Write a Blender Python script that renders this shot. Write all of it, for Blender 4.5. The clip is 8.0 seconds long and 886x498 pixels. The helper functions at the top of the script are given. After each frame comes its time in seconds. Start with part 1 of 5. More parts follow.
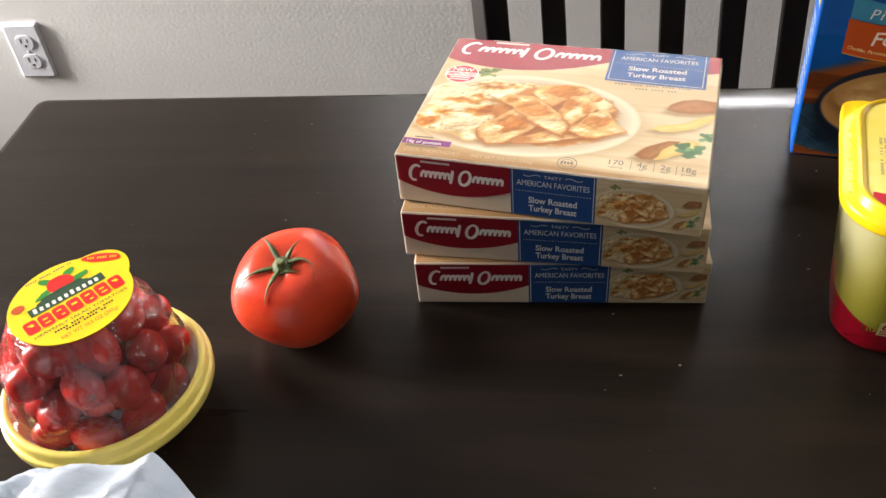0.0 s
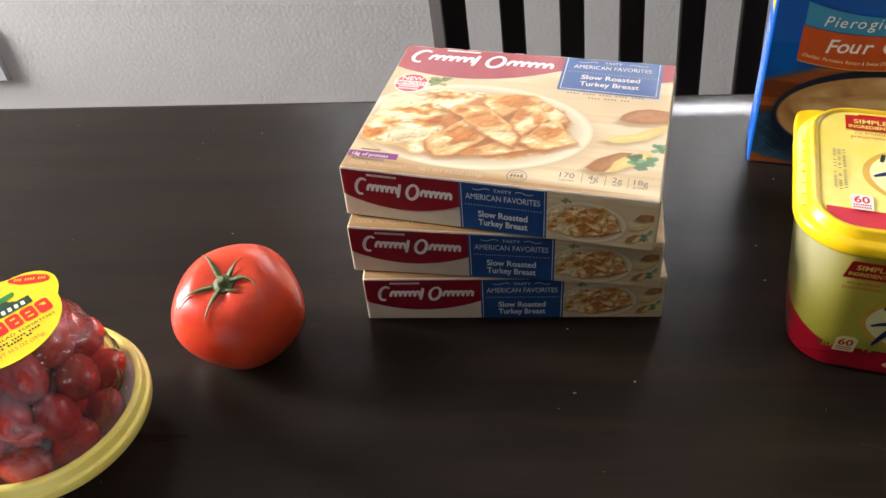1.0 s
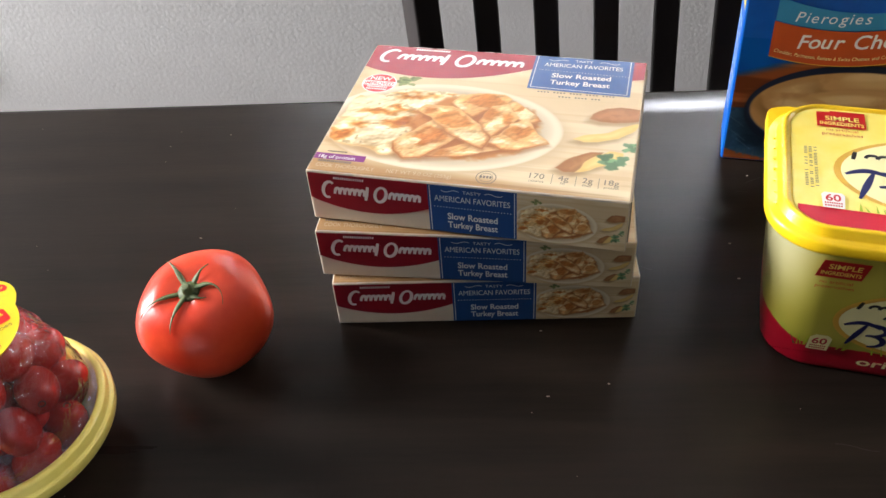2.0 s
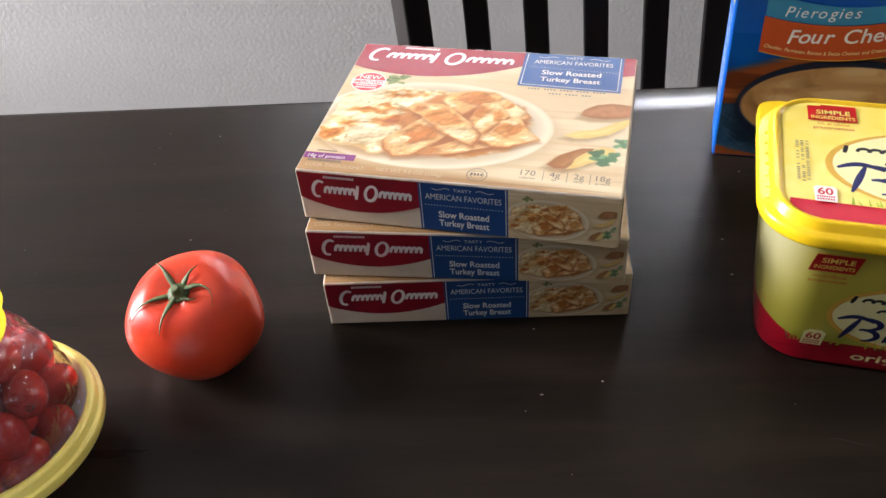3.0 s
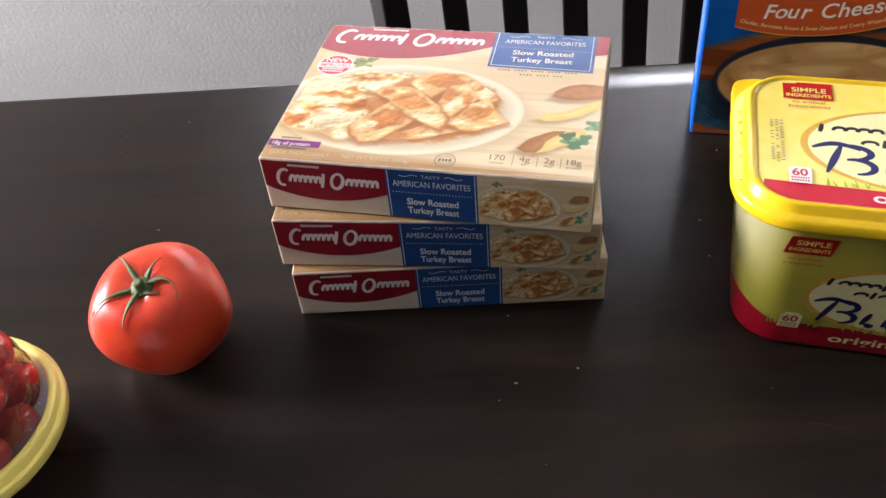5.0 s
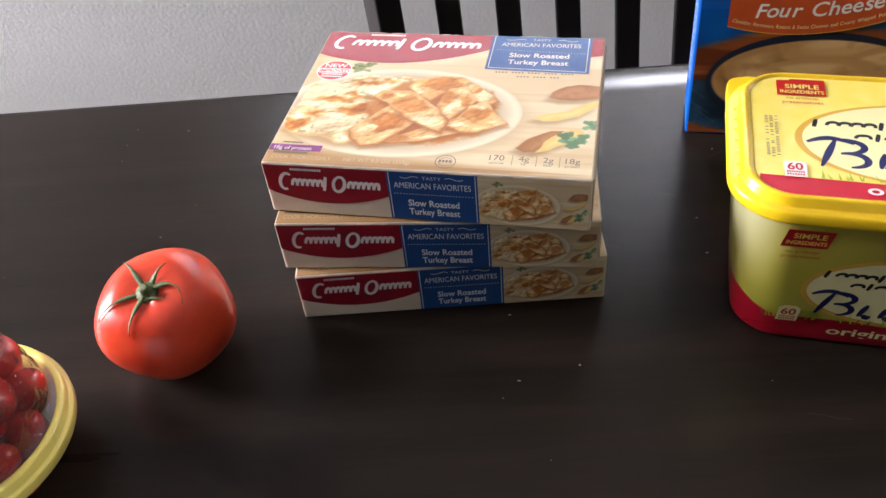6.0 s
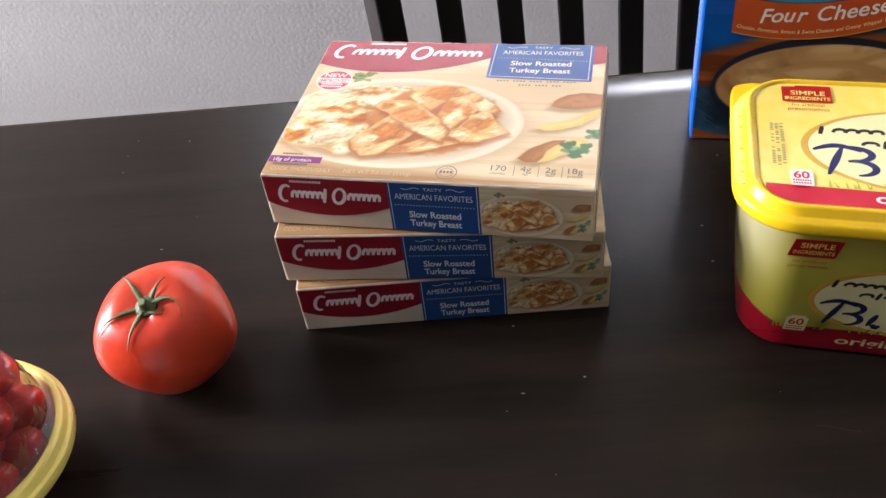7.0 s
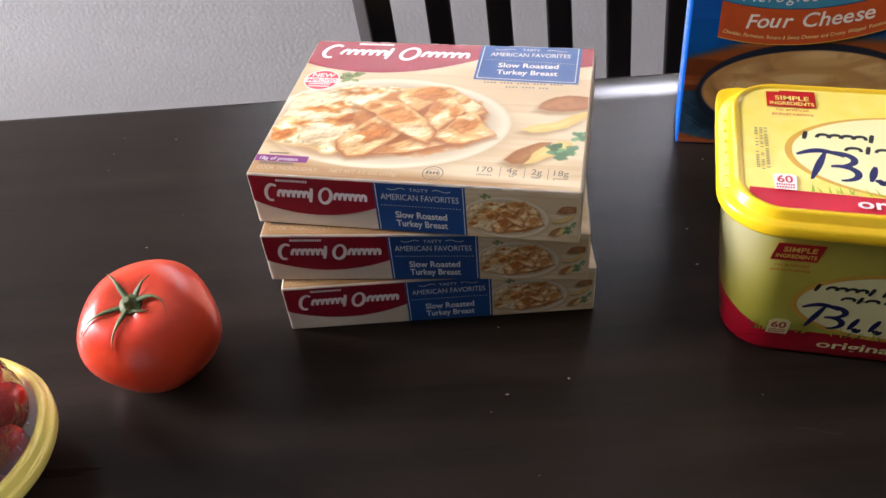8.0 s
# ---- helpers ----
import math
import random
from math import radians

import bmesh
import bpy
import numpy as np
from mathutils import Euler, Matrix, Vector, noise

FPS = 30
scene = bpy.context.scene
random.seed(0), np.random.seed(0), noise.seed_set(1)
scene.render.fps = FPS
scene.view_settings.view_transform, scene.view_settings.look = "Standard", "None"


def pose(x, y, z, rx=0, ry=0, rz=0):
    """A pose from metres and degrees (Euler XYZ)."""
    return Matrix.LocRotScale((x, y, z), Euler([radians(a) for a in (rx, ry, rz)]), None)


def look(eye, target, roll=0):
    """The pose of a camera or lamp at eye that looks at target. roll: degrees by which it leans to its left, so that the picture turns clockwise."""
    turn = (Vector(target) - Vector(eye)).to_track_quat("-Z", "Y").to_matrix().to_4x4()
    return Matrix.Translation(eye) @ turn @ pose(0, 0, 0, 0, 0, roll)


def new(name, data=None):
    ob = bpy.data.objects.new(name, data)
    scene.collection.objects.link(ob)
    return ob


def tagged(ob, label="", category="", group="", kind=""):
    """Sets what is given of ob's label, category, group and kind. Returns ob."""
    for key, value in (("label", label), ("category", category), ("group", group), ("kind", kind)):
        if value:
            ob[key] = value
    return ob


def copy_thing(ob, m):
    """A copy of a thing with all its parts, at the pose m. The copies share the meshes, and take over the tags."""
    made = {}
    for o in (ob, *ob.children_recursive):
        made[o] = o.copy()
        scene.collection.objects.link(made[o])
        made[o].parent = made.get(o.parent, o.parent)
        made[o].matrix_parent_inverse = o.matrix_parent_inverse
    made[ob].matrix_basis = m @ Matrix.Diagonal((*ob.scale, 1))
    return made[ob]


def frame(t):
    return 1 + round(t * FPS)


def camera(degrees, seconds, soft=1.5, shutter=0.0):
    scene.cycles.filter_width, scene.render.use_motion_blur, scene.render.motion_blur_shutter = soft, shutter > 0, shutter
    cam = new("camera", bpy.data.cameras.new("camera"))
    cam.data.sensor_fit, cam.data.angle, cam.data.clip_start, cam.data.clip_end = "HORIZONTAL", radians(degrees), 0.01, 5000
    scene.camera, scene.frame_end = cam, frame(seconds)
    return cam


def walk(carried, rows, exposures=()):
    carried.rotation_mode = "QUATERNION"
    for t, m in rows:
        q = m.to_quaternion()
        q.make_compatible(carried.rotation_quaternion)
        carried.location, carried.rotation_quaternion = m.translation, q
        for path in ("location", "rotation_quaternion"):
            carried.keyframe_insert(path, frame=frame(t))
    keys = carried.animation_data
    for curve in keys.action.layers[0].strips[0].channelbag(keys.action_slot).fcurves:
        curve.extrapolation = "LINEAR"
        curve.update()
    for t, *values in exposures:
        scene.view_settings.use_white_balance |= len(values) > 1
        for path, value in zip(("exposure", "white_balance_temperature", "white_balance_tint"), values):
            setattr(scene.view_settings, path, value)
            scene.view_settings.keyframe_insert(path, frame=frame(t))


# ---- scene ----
cam = camera(54.5, 8.0)
PATH = [
    (0, (0.081, -0.392, 1.151), (-0.149, 1.083, -0.18), -5.7),
    (0.5, (0.087, -0.38, 1.149), (-0.128, 1.091, -0.189), -5.8),
    (1, (0.093, -0.373, 1.146), (-0.072, 1.107, -0.189), -4.6),
    (1.5, (0.1, -0.365, 1.142), (-0.044, 1.112, -0.2), -4.4),
    (2, (0.1, -0.364, 1.143), (-0.026, 1.112, -0.201), -4.4),
    (2.2, (0.099, -0.365, 1.141), (-0.008, 1.12, -0.197), -4.1),
    (3.3, (0.103, -0.36, 1.139), (-0.017, 1.115, -0.208), -5.1),
    (3.5, (0.106, -0.357, 1.14), (-0.023, 1.109, -0.215), -5.6),
    (4, (0.107, -0.354, 1.139), (-0.006, 1.113, -0.216), -5.3),
    (4.5, (0.109, -0.353, 1.136), (0.007, 1.102, -0.233), -5.2),
    (5, (0.112, -0.351, 1.135), (0.021, 1.093, -0.245), -5.2),
    (5.2, (0.109, -0.352, 1.135), (0.023, 1.098, -0.24), -5.2),
    (6.3, (0.108, -0.359, 1.136), (0.029, 1.1, -0.23), -6.2),
    (6.5, (0.107, -0.358, 1.136), (0.026, 1.102, -0.229), -6.4),
    (7, (0.111, -0.351, 1.135), (0.018, 1.113, -0.225), -6.7),
    (7.5, (0.112, -0.349, 1.134), (0.034, 1.11, -0.231), -6.0),
    (8, (0.112, -0.352, 1.135), (0.048, 1.114, -0.224), -5.4),
]
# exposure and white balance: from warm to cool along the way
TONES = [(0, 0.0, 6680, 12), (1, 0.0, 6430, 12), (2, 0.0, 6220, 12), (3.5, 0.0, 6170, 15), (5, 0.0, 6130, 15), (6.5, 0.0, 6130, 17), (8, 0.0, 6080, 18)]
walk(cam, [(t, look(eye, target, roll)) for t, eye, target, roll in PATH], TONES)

# ---- world and lights ----
T = 0.75                       # height of the table top
WALL_Y = 0.98                  # back wall
LEFT_X, RIGHT_X, FRONT_Y, CEIL = -1.75, 6.4, -6.8, 2.7

world = bpy.data.worlds.new("sky")
scene.world = world
world.use_nodes = True
_n = world.node_tree.nodes
_sky = _n.new("ShaderNodeTexSky")
_sky.sky_type = "NISHITA"
_sky.sun_disc = False
_sky.sun_elevation, _sky.sun_rotation = radians(32.4), radians(14.4)
_n["Background"].inputs["Strength"].default_value = 0.1
world.node_tree.links.new(_sky.outputs[0], _n["Background"].inputs["Color"])


def area_light(name, m, sx, sy, watts, colour):
    d = bpy.data.lights.new(name, "AREA")
    d.shape, d.size, d.size_y, d.energy, d.color = "RECTANGLE", sx, sy, watts, colour
    ob = new(name, d)
    ob.matrix_world = m
    return ob


# sky light of the side window and the two back windows, plus two added fills
area_light("window_light_side", look((LEFT_X - 1.85, 0.69, 2.45), (0.0, 0.22, 0.75)), 1.0, 1.6, 410, (1.0, 0.965, 0.95))
# added fill aimed level at the back wall to brighten it
area_light("wall_fill_light", look((LEFT_X - 1.2, 0.66, 1.0), (0.0, 0.9, 0.9)), 0.5, 0.5, 142, (1.0, 0.97, 0.945))
area_light("window_light_back", look((0.3615, WALL_Y + 0.22, 1.336), (0.3615, 0, 1.336)), 1.3, 0.66, 175, (1.0, 0.965, 0.965))
area_light("window_light_right", look((1.85, WALL_Y + 0.3, 1.65), (0.0, 0.0, 0.8)), 0.9, 1.1, 46, (0.96, 0.97, 1.0))
# added weak fill from behind the camera, with no known source
area_light("front_fill_light", look((0.6, FRONT_Y - 0.05, 1.4), (0.6, 0, 1.2)), 1.5, 1.9, 0.2, (1.0, 0.95, 0.9))

# low sun on the blind behind the chair; a slit between two slats lets a strip of it onto the table
SUN_FROM = Vector((0.167, 0.65, 0.43))
sun = new("sun", bpy.data.lights.new("sun", "SUN"))
sun.data.energy, sun.data.angle, sun.data.color = 2.6, radians(0.53), (0.95, 0.96, 1.0)
sun.matrix_world = look(Vector((0.5, 3.0, 2.5)), Vector((0.5, 3.0, 2.5)) - SUN_FROM)

# ---- materials ----
def lin(r, g, b):
    return tuple((c / 255 / 12.92) if c / 255 <= 0.04045 else ((c / 255 + 0.055) / 1.055) ** 2.4 for c in (r, g, b)) + (1.0,)


_mats = {}


def material(name, colour, rough=0.5, metal=0.0, second=None, scale=60.0, amount=0.5, bump=0.0, bump_scale=400.0, coat=0.0,
             spec=0.5, stretch=(1, 1, 1), sss=0.0, translucent=0.0, rough_var=0.0, detail=6.0):
    """Principled material: two colours mixed by noise at two scales, fine relief."""
    if name in _mats:
        return _mats[name]
    m = bpy.data.materials.new(name)
    m.use_nodes = True
    nt, nodes, links = m.node_tree, m.node_tree.nodes, m.node_tree.links
    b = nodes["Principled BSDF"]
    b.inputs["Roughness"].default_value = rough
    b.inputs["Metallic"].default_value = metal
    b.inputs["Specular IOR Level"].default_value = spec
    b.inputs["Coat Weight"].default_value = coat
    b.inputs["Coat Roughness"].default_value = 0.08
    if sss:
        b.inputs["Subsurface Weight"].default_value = sss
        b.inputs["Subsurface Radius"].default_value = (0.006, 0.002, 0.001)
        b.inputs["Subsurface Scale"].default_value = 1.0
    tc = nodes.new("ShaderNodeTexCoord")
    mp = nodes.new("ShaderNodeMapping")
    mp.inputs["Scale"].default_value = stretch
    links.new(tc.outputs["Object"], mp.inputs["Vector"])
    n1 = nodes.new("ShaderNodeTexNoise")
    n1.inputs["Scale"].default_value, n1.inputs["Detail"].default_value = scale, detail
    n2 = nodes.new("ShaderNodeTexNoise")
    n2.inputs["Scale"].default_value, n2.inputs["Detail"].default_value = scale * 7.3, 3.0
    links.new(mp.outputs[0], n1.inputs["Vector"])
    links.new(mp.outputs[0], n2.inputs["Vector"])
    add = nodes.new("ShaderNodeMath")
    add.operation = "MULTIPLY_ADD"
    add.inputs[1].default_value = 0.4
    links.new(n2.outputs["Fac"], add.inputs[0])
    links.new(n1.outputs["Fac"], add.inputs[2])
    rng = nodes.new("ShaderNodeMapRange")
    rng.inputs["From Min"].default_value, rng.inputs["From Max"].default_value = 0.45, 0.95
    rng.inputs["To Max"].default_value = amount
    links.new(add.outputs[0], rng.inputs["Value"])
    mix = nodes.new("ShaderNodeMix")
    mix.data_type = "RGBA"
    mix.inputs["A"].default_value = colour
    mix.inputs["B"].default_value = second or tuple(c * 0.8 for c in colour[:3]) + (1,)
    links.new(rng.outputs[0], mix.inputs["Factor"])
    links.new(mix.outputs["Result"], b.inputs["Base Color"])
    if rough_var:
        rr = nodes.new("ShaderNodeMapRange")
        rr.inputs["To Min"].default_value, rr.inputs["To Max"].default_value = rough - rough_var, rough + rough_var
        links.new(n1.outputs["Fac"], rr.inputs["Value"])
        links.new(rr.outputs[0], b.inputs["Roughness"])
    if bump:
        nb = nodes.new("ShaderNodeTexNoise")
        nb.inputs["Scale"].default_value, nb.inputs["Detail"].default_value = bump_scale, 4.0
        links.new(mp.outputs[0], nb.inputs["Vector"])
        bp = nodes.new("ShaderNodeBump")
        bp.inputs["Strength"].default_value, bp.inputs["Distance"].default_value = 1.0, bump
        links.new(nb.outputs["Fac"], bp.inputs["Height"])
        links.new(bp.outputs[0], b.inputs["Normal"])
    if translucent:
        tr = nodes.new("ShaderNodeBsdfTranslucent")
        links.new(mix.outputs["Result"], tr.inputs["Color"])
        ms = nodes.new("ShaderNodeMixShader")
        ms.inputs[0].default_value = translucent
        links.new(b.outputs[0], ms.inputs[1])
        links.new(tr.outputs[0], ms.inputs[2])
        links.new(ms.outputs[0], nodes["Material Output"].inputs[0])
    _mats[name] = m
    return m


def clear_material(name, tint, ior=1.45, rough=0.05, bump=0.0, bump_scale=60.0, haze=0.0):
    """Thin clear sheet: lets light straight through, with a gloss that grows to grazing angles."""
    m = bpy.data.materials.new(name)
    m.use_nodes = True
    nodes, links = m.node_tree.nodes, m.node_tree.links
    nodes.remove(nodes["Principled BSDF"])
    t = nodes.new("ShaderNodeBsdfTransparent")
    t.inputs[0].default_value = tint
    g = nodes.new("ShaderNodeBsdfGlossy")
    g.inputs["Roughness"].default_value = rough
    fr = nodes.new("ShaderNodeFresnel")
    fr.inputs[0].default_value = ior
    mix = nodes.new("ShaderNodeMixShader")
    links.new(fr.outputs[0], mix.inputs[0])
    links.new(t.outputs[0], mix.inputs[1])
    links.new(g.outputs[0], mix.inputs[2])
    if bump:
        nb = nodes.new("ShaderNodeTexNoise")
        nb.inputs["Scale"].default_value, nb.inputs["Detail"].default_value = bump_scale, 3.0
        tc = nodes.new("ShaderNodeTexCoord")
        links.new(tc.outputs["Object"], nb.inputs["Vector"])
        bp = nodes.new("ShaderNodeBump")
        bp.inputs["Strength"].default_value, bp.inputs["Distance"].default_value = 1.0, bump
        links.new(nb.outputs["Fac"], bp.inputs["Height"])
        links.new(bp.outputs[0], g.inputs["Normal"])
        links.new(bp.outputs[0], fr.inputs["Normal"])
    out = mix
    if haze:
        # faint milky film with patches
        df = nodes.new("ShaderNodeBsdfDiffuse")
        df.inputs[0].default_value = (0.8, 0.8, 0.82, 1)
        hz = nodes.new("ShaderNodeTexNoise")
        hz.inputs["Scale"].default_value, hz.inputs["Detail"].default_value = 90, 4.0
        hr = nodes.new("ShaderNodeMapRange")
        hr.inputs["From Min"].default_value, hr.inputs["From Max"].default_value = 0.4, 0.75
        hr.inputs["To Min"].default_value, hr.inputs["To Max"].default_value = haze * 0.35, haze * 2.2
        links.new(hz.outputs["Fac"], hr.inputs["Value"])
        out = nodes.new("ShaderNodeMixShader")
        links.new(hr.outputs[0], out.inputs[0])
        links.new(mix.outputs[0], out.inputs[1])
        links.new(df.outputs[0], out.inputs[2])
    links.new(out.outputs[0], nodes["Material Output"].inputs[0])
    return m


WALL = material("wall_paint", (0.81, 0.80, 0.775, 1), 0.75, second=(0.77, 0.76, 0.73, 1), scale=3, amount=0.6, bump=0.0005, bump_scale=150, spec=0.3)
# for walls out of view: dark and warm to weaken the fill they bounce
UNSEEN_WALL = material("low_bounce_brown", (0.15, 0.108, 0.086, 1), 0.8, second=(0.13, 0.092, 0.072, 1), scale=3, amount=0.6, bump=0.0008, bump_scale=95, spec=0.3)
CEILING = material("ceiling_paint", (0.8, 0.79, 0.77, 1), 0.85, second=(0.74, 0.73, 0.71, 1), scale=4, bump=0.0015, bump_scale=80, spec=0.2)
# floor out of view, darkened so that little light bounces off it
CARPET = material("carpet", (0.06, 0.043, 0.034, 1), 0.95, second=(0.042, 0.03, 0.024, 1), scale=25, amount=0.9, bump=0.006, bump_scale=350, spec=0.1)
WHITE_PAINT = material("white_trim_paint", (0.8, 0.79, 0.77, 1), 0.35, second=(0.72, 0.71, 0.69, 1), scale=8, bump=0.0003, bump_scale=150)
ESPRESSO = material("espresso_varnished_wood", (0.0112, 0.0086, 0.0070, 1), 0.30, second=(0.0240, 0.0168, 0.0122, 1), scale=9, amount=1.0,
                    bump=0.00006, bump_scale=160, stretch=(0.35, 4.0, 4.0), rough_var=0.06, spec=0.15, detail=9)
CHAIR_WOOD = material("black_stained_wood", (0.014, 0.0115, 0.0115, 1), 0.42, second=(0.022, 0.017, 0.015, 1), scale=14, amount=1.0,
                      bump=0.0001, bump_scale=220, stretch=(4, 4, 0.5))
OUTLET_WHITE = material("white_outlet_plastic", (0.78, 0.79, 0.83, 1), 0.3, second=(0.72, 0.73, 0.78, 1), scale=20, amount=0.3)
OUTLET_SLOT = material("outlet_slot_dark", (0.02, 0.017, 0.014, 1), 0.6)
BLIND = material("white_blind_vinyl", (0.8, 0.8, 0.8, 1), 0.5, second=(0.74, 0.74, 0.75, 1), scale=15, translucent=0.75)
GLASS = clear_material("window_glass", (0.95, 0.97, 0.96, 1), rough=0.0)
CLEAR = clear_material("clear_clamshell_plastic", (0.98, 0.975, 0.97, 1), ior=1.65, rough=0.06, bump=0.007, bump_scale=65, haze=0.025)
KRAFT = material("cream_carton", (0.76, 0.65, 0.49, 1), 0.55, second=(0.66, 0.54, 0.385, 1), scale=12, amount=0.8, bump=0.00006, bump_scale=900, stretch=(0.4, 3, 1))
WORN = material("scuffed_carton_white", (0.72, 0.68, 0.62, 1), 0.8, second=(0.5, 0.42, 0.33, 1), scale=200)
FLAP = material("raw_carton_edge", (0.42, 0.37, 0.31, 1), 0.85, second=(0.33, 0.28, 0.23, 1), scale=60)


def ink(name, r, g, b, k=0.3, rough=0.42, scale=90.0, second=None):
    return material(name, lin(r, g, b), rough - 0.05, second=lin(*second) if second else None, scale=scale, amount=k, spec=0.36)


RED = ink("maroon_ink", 146, 17, 34, 0.35)
BLUE = ink("blue_ink", 32, 76, 136, 0.3)
WHITE = ink("white_ink", 240, 236, 228, 0.15)
NEWRED = ink("bright_red_ink", 226, 62, 58, 0.2)
PURPLE = ink("purple_ink", 128, 50, 118, 0.2)
PALEINK = ink("pale_tan_ink", 206, 182, 146, 0.3)
GREYINK = ink("grey_ink", 120, 110, 96, 0.3)
PARSLEY = ink("parsley_print", 62, 106, 46, 0.9, scale=220, second=(112, 152, 82))

YELLOW_LID = material("yellow_lid_plastic", lin(250, 208, 22), 0.32, second=lin(240, 192, 14), scale=18, amount=0.4, sss=0.0, coat=0.2)
YELLOW_BOWL = material("yellow_bowl_plastic", lin(236, 216, 112), 0.3, second=lin(228, 204, 90), scale=20, amount=0.5, coat=0.2)
LABEL_YELLOW = material("yellow_label_paper", lin(242, 210, 8), 0.38, second=lin(236, 200, 0), scale=20, amount=0.3)
CREAM = ink("cream_ink", 252, 243, 178, 0.3, rough=0.35, scale=25)
LID_PRINT = ink("lid_label_ink", 250, 220, 62, 0.9, rough=0.33, scale=14, second=(254, 240, 150))
TANRING = ink("ochre_ring_ink", 226, 178, 70, 0.4, rough=0.35)
TUB_RED = ink("tub_red_ink", 202, 24, 48, 0.25, rough=0.35)
TAG_RED = ink("tag_red_ink", 196, 30, 34, 0.25, rough=0.35)
NAVY = ink("navy_ink", 36, 40, 92, 0.3, rough=0.35)
BLACKINK = ink("black_ink", 34, 34, 38, 0.3)
GRASS = ink("grass_ink", 140, 178, 40, 0.8, rough=0.35, scale=120, second=(200, 206, 60))
LEAF = ink("label_leaf_ink", 40, 132, 44, 0.4)
DARKGREEN = ink("dark_green_ink", 38, 70, 46, 0.4)
LOGO_RED = ink("scarlet_ink", 222, 30, 24, 0.2)
ORANGE = ink("orange_ink", 196, 82, 34, 0.35)
SKYBLUE = ink("carton_blue_ink", 10, 92, 178, 0.7, scale=18, second=(6, 66, 146))
PALEBLUE = ink("pale_blue_ink", 58, 140, 178, 0.4)
LOGO_YELLOW = ink("logo_yellow_ink", 240, 190, 20, 0.3)

TOMATO = material("ripe_tomato_skin", (0.62, 0.036, 0.014, 1), 0.29, second=(0.73, 0.085, 0.027, 1), scale=26, amount=0.8, sss=0.08,
                  bump=0.00005, bump_scale=160, coat=0.0, rough_var=0.012, spec=0.42)
GRAPE = material("grape_tomato_skin", (0.58, 0.036, 0.024, 1), 0.27, second=(0.40, 0.022, 0.016, 1), scale=60, amount=0.8, sss=0.08, coat=0.3)
SCAR = material("stem_scar", (0.06, 0.03, 0.015, 1), 0.8)
CALYX = material("green_calyx", (0.050, 0.085, 0.018, 1), 0.6, second=(0.10, 0.125, 0.035, 1), scale=160, amount=0.9, bump=0.0003, bump_scale=700)
STALK = material("cut_stalk", (0.22, 0.26, 0.12, 1), 0.7, second=(0.12, 0.16, 0.06, 1), scale=300)
BAG = material("white_bag_film", (0.72, 0.77, 0.82, 1), 0.25, second=(0.52, 0.61, 0.72, 1), scale=30, amount=0.6, bump=0.0025, bump_scale=38, translucent=0.4, stretch=(1, 2.6, 1))
SCRATCH = material("scratched_varnish", (0.045, 0.038, 0.034, 1), 0.5)
CRUMB = material("pale_crumb", (0.32, 0.27, 0.22, 1), 0.8)


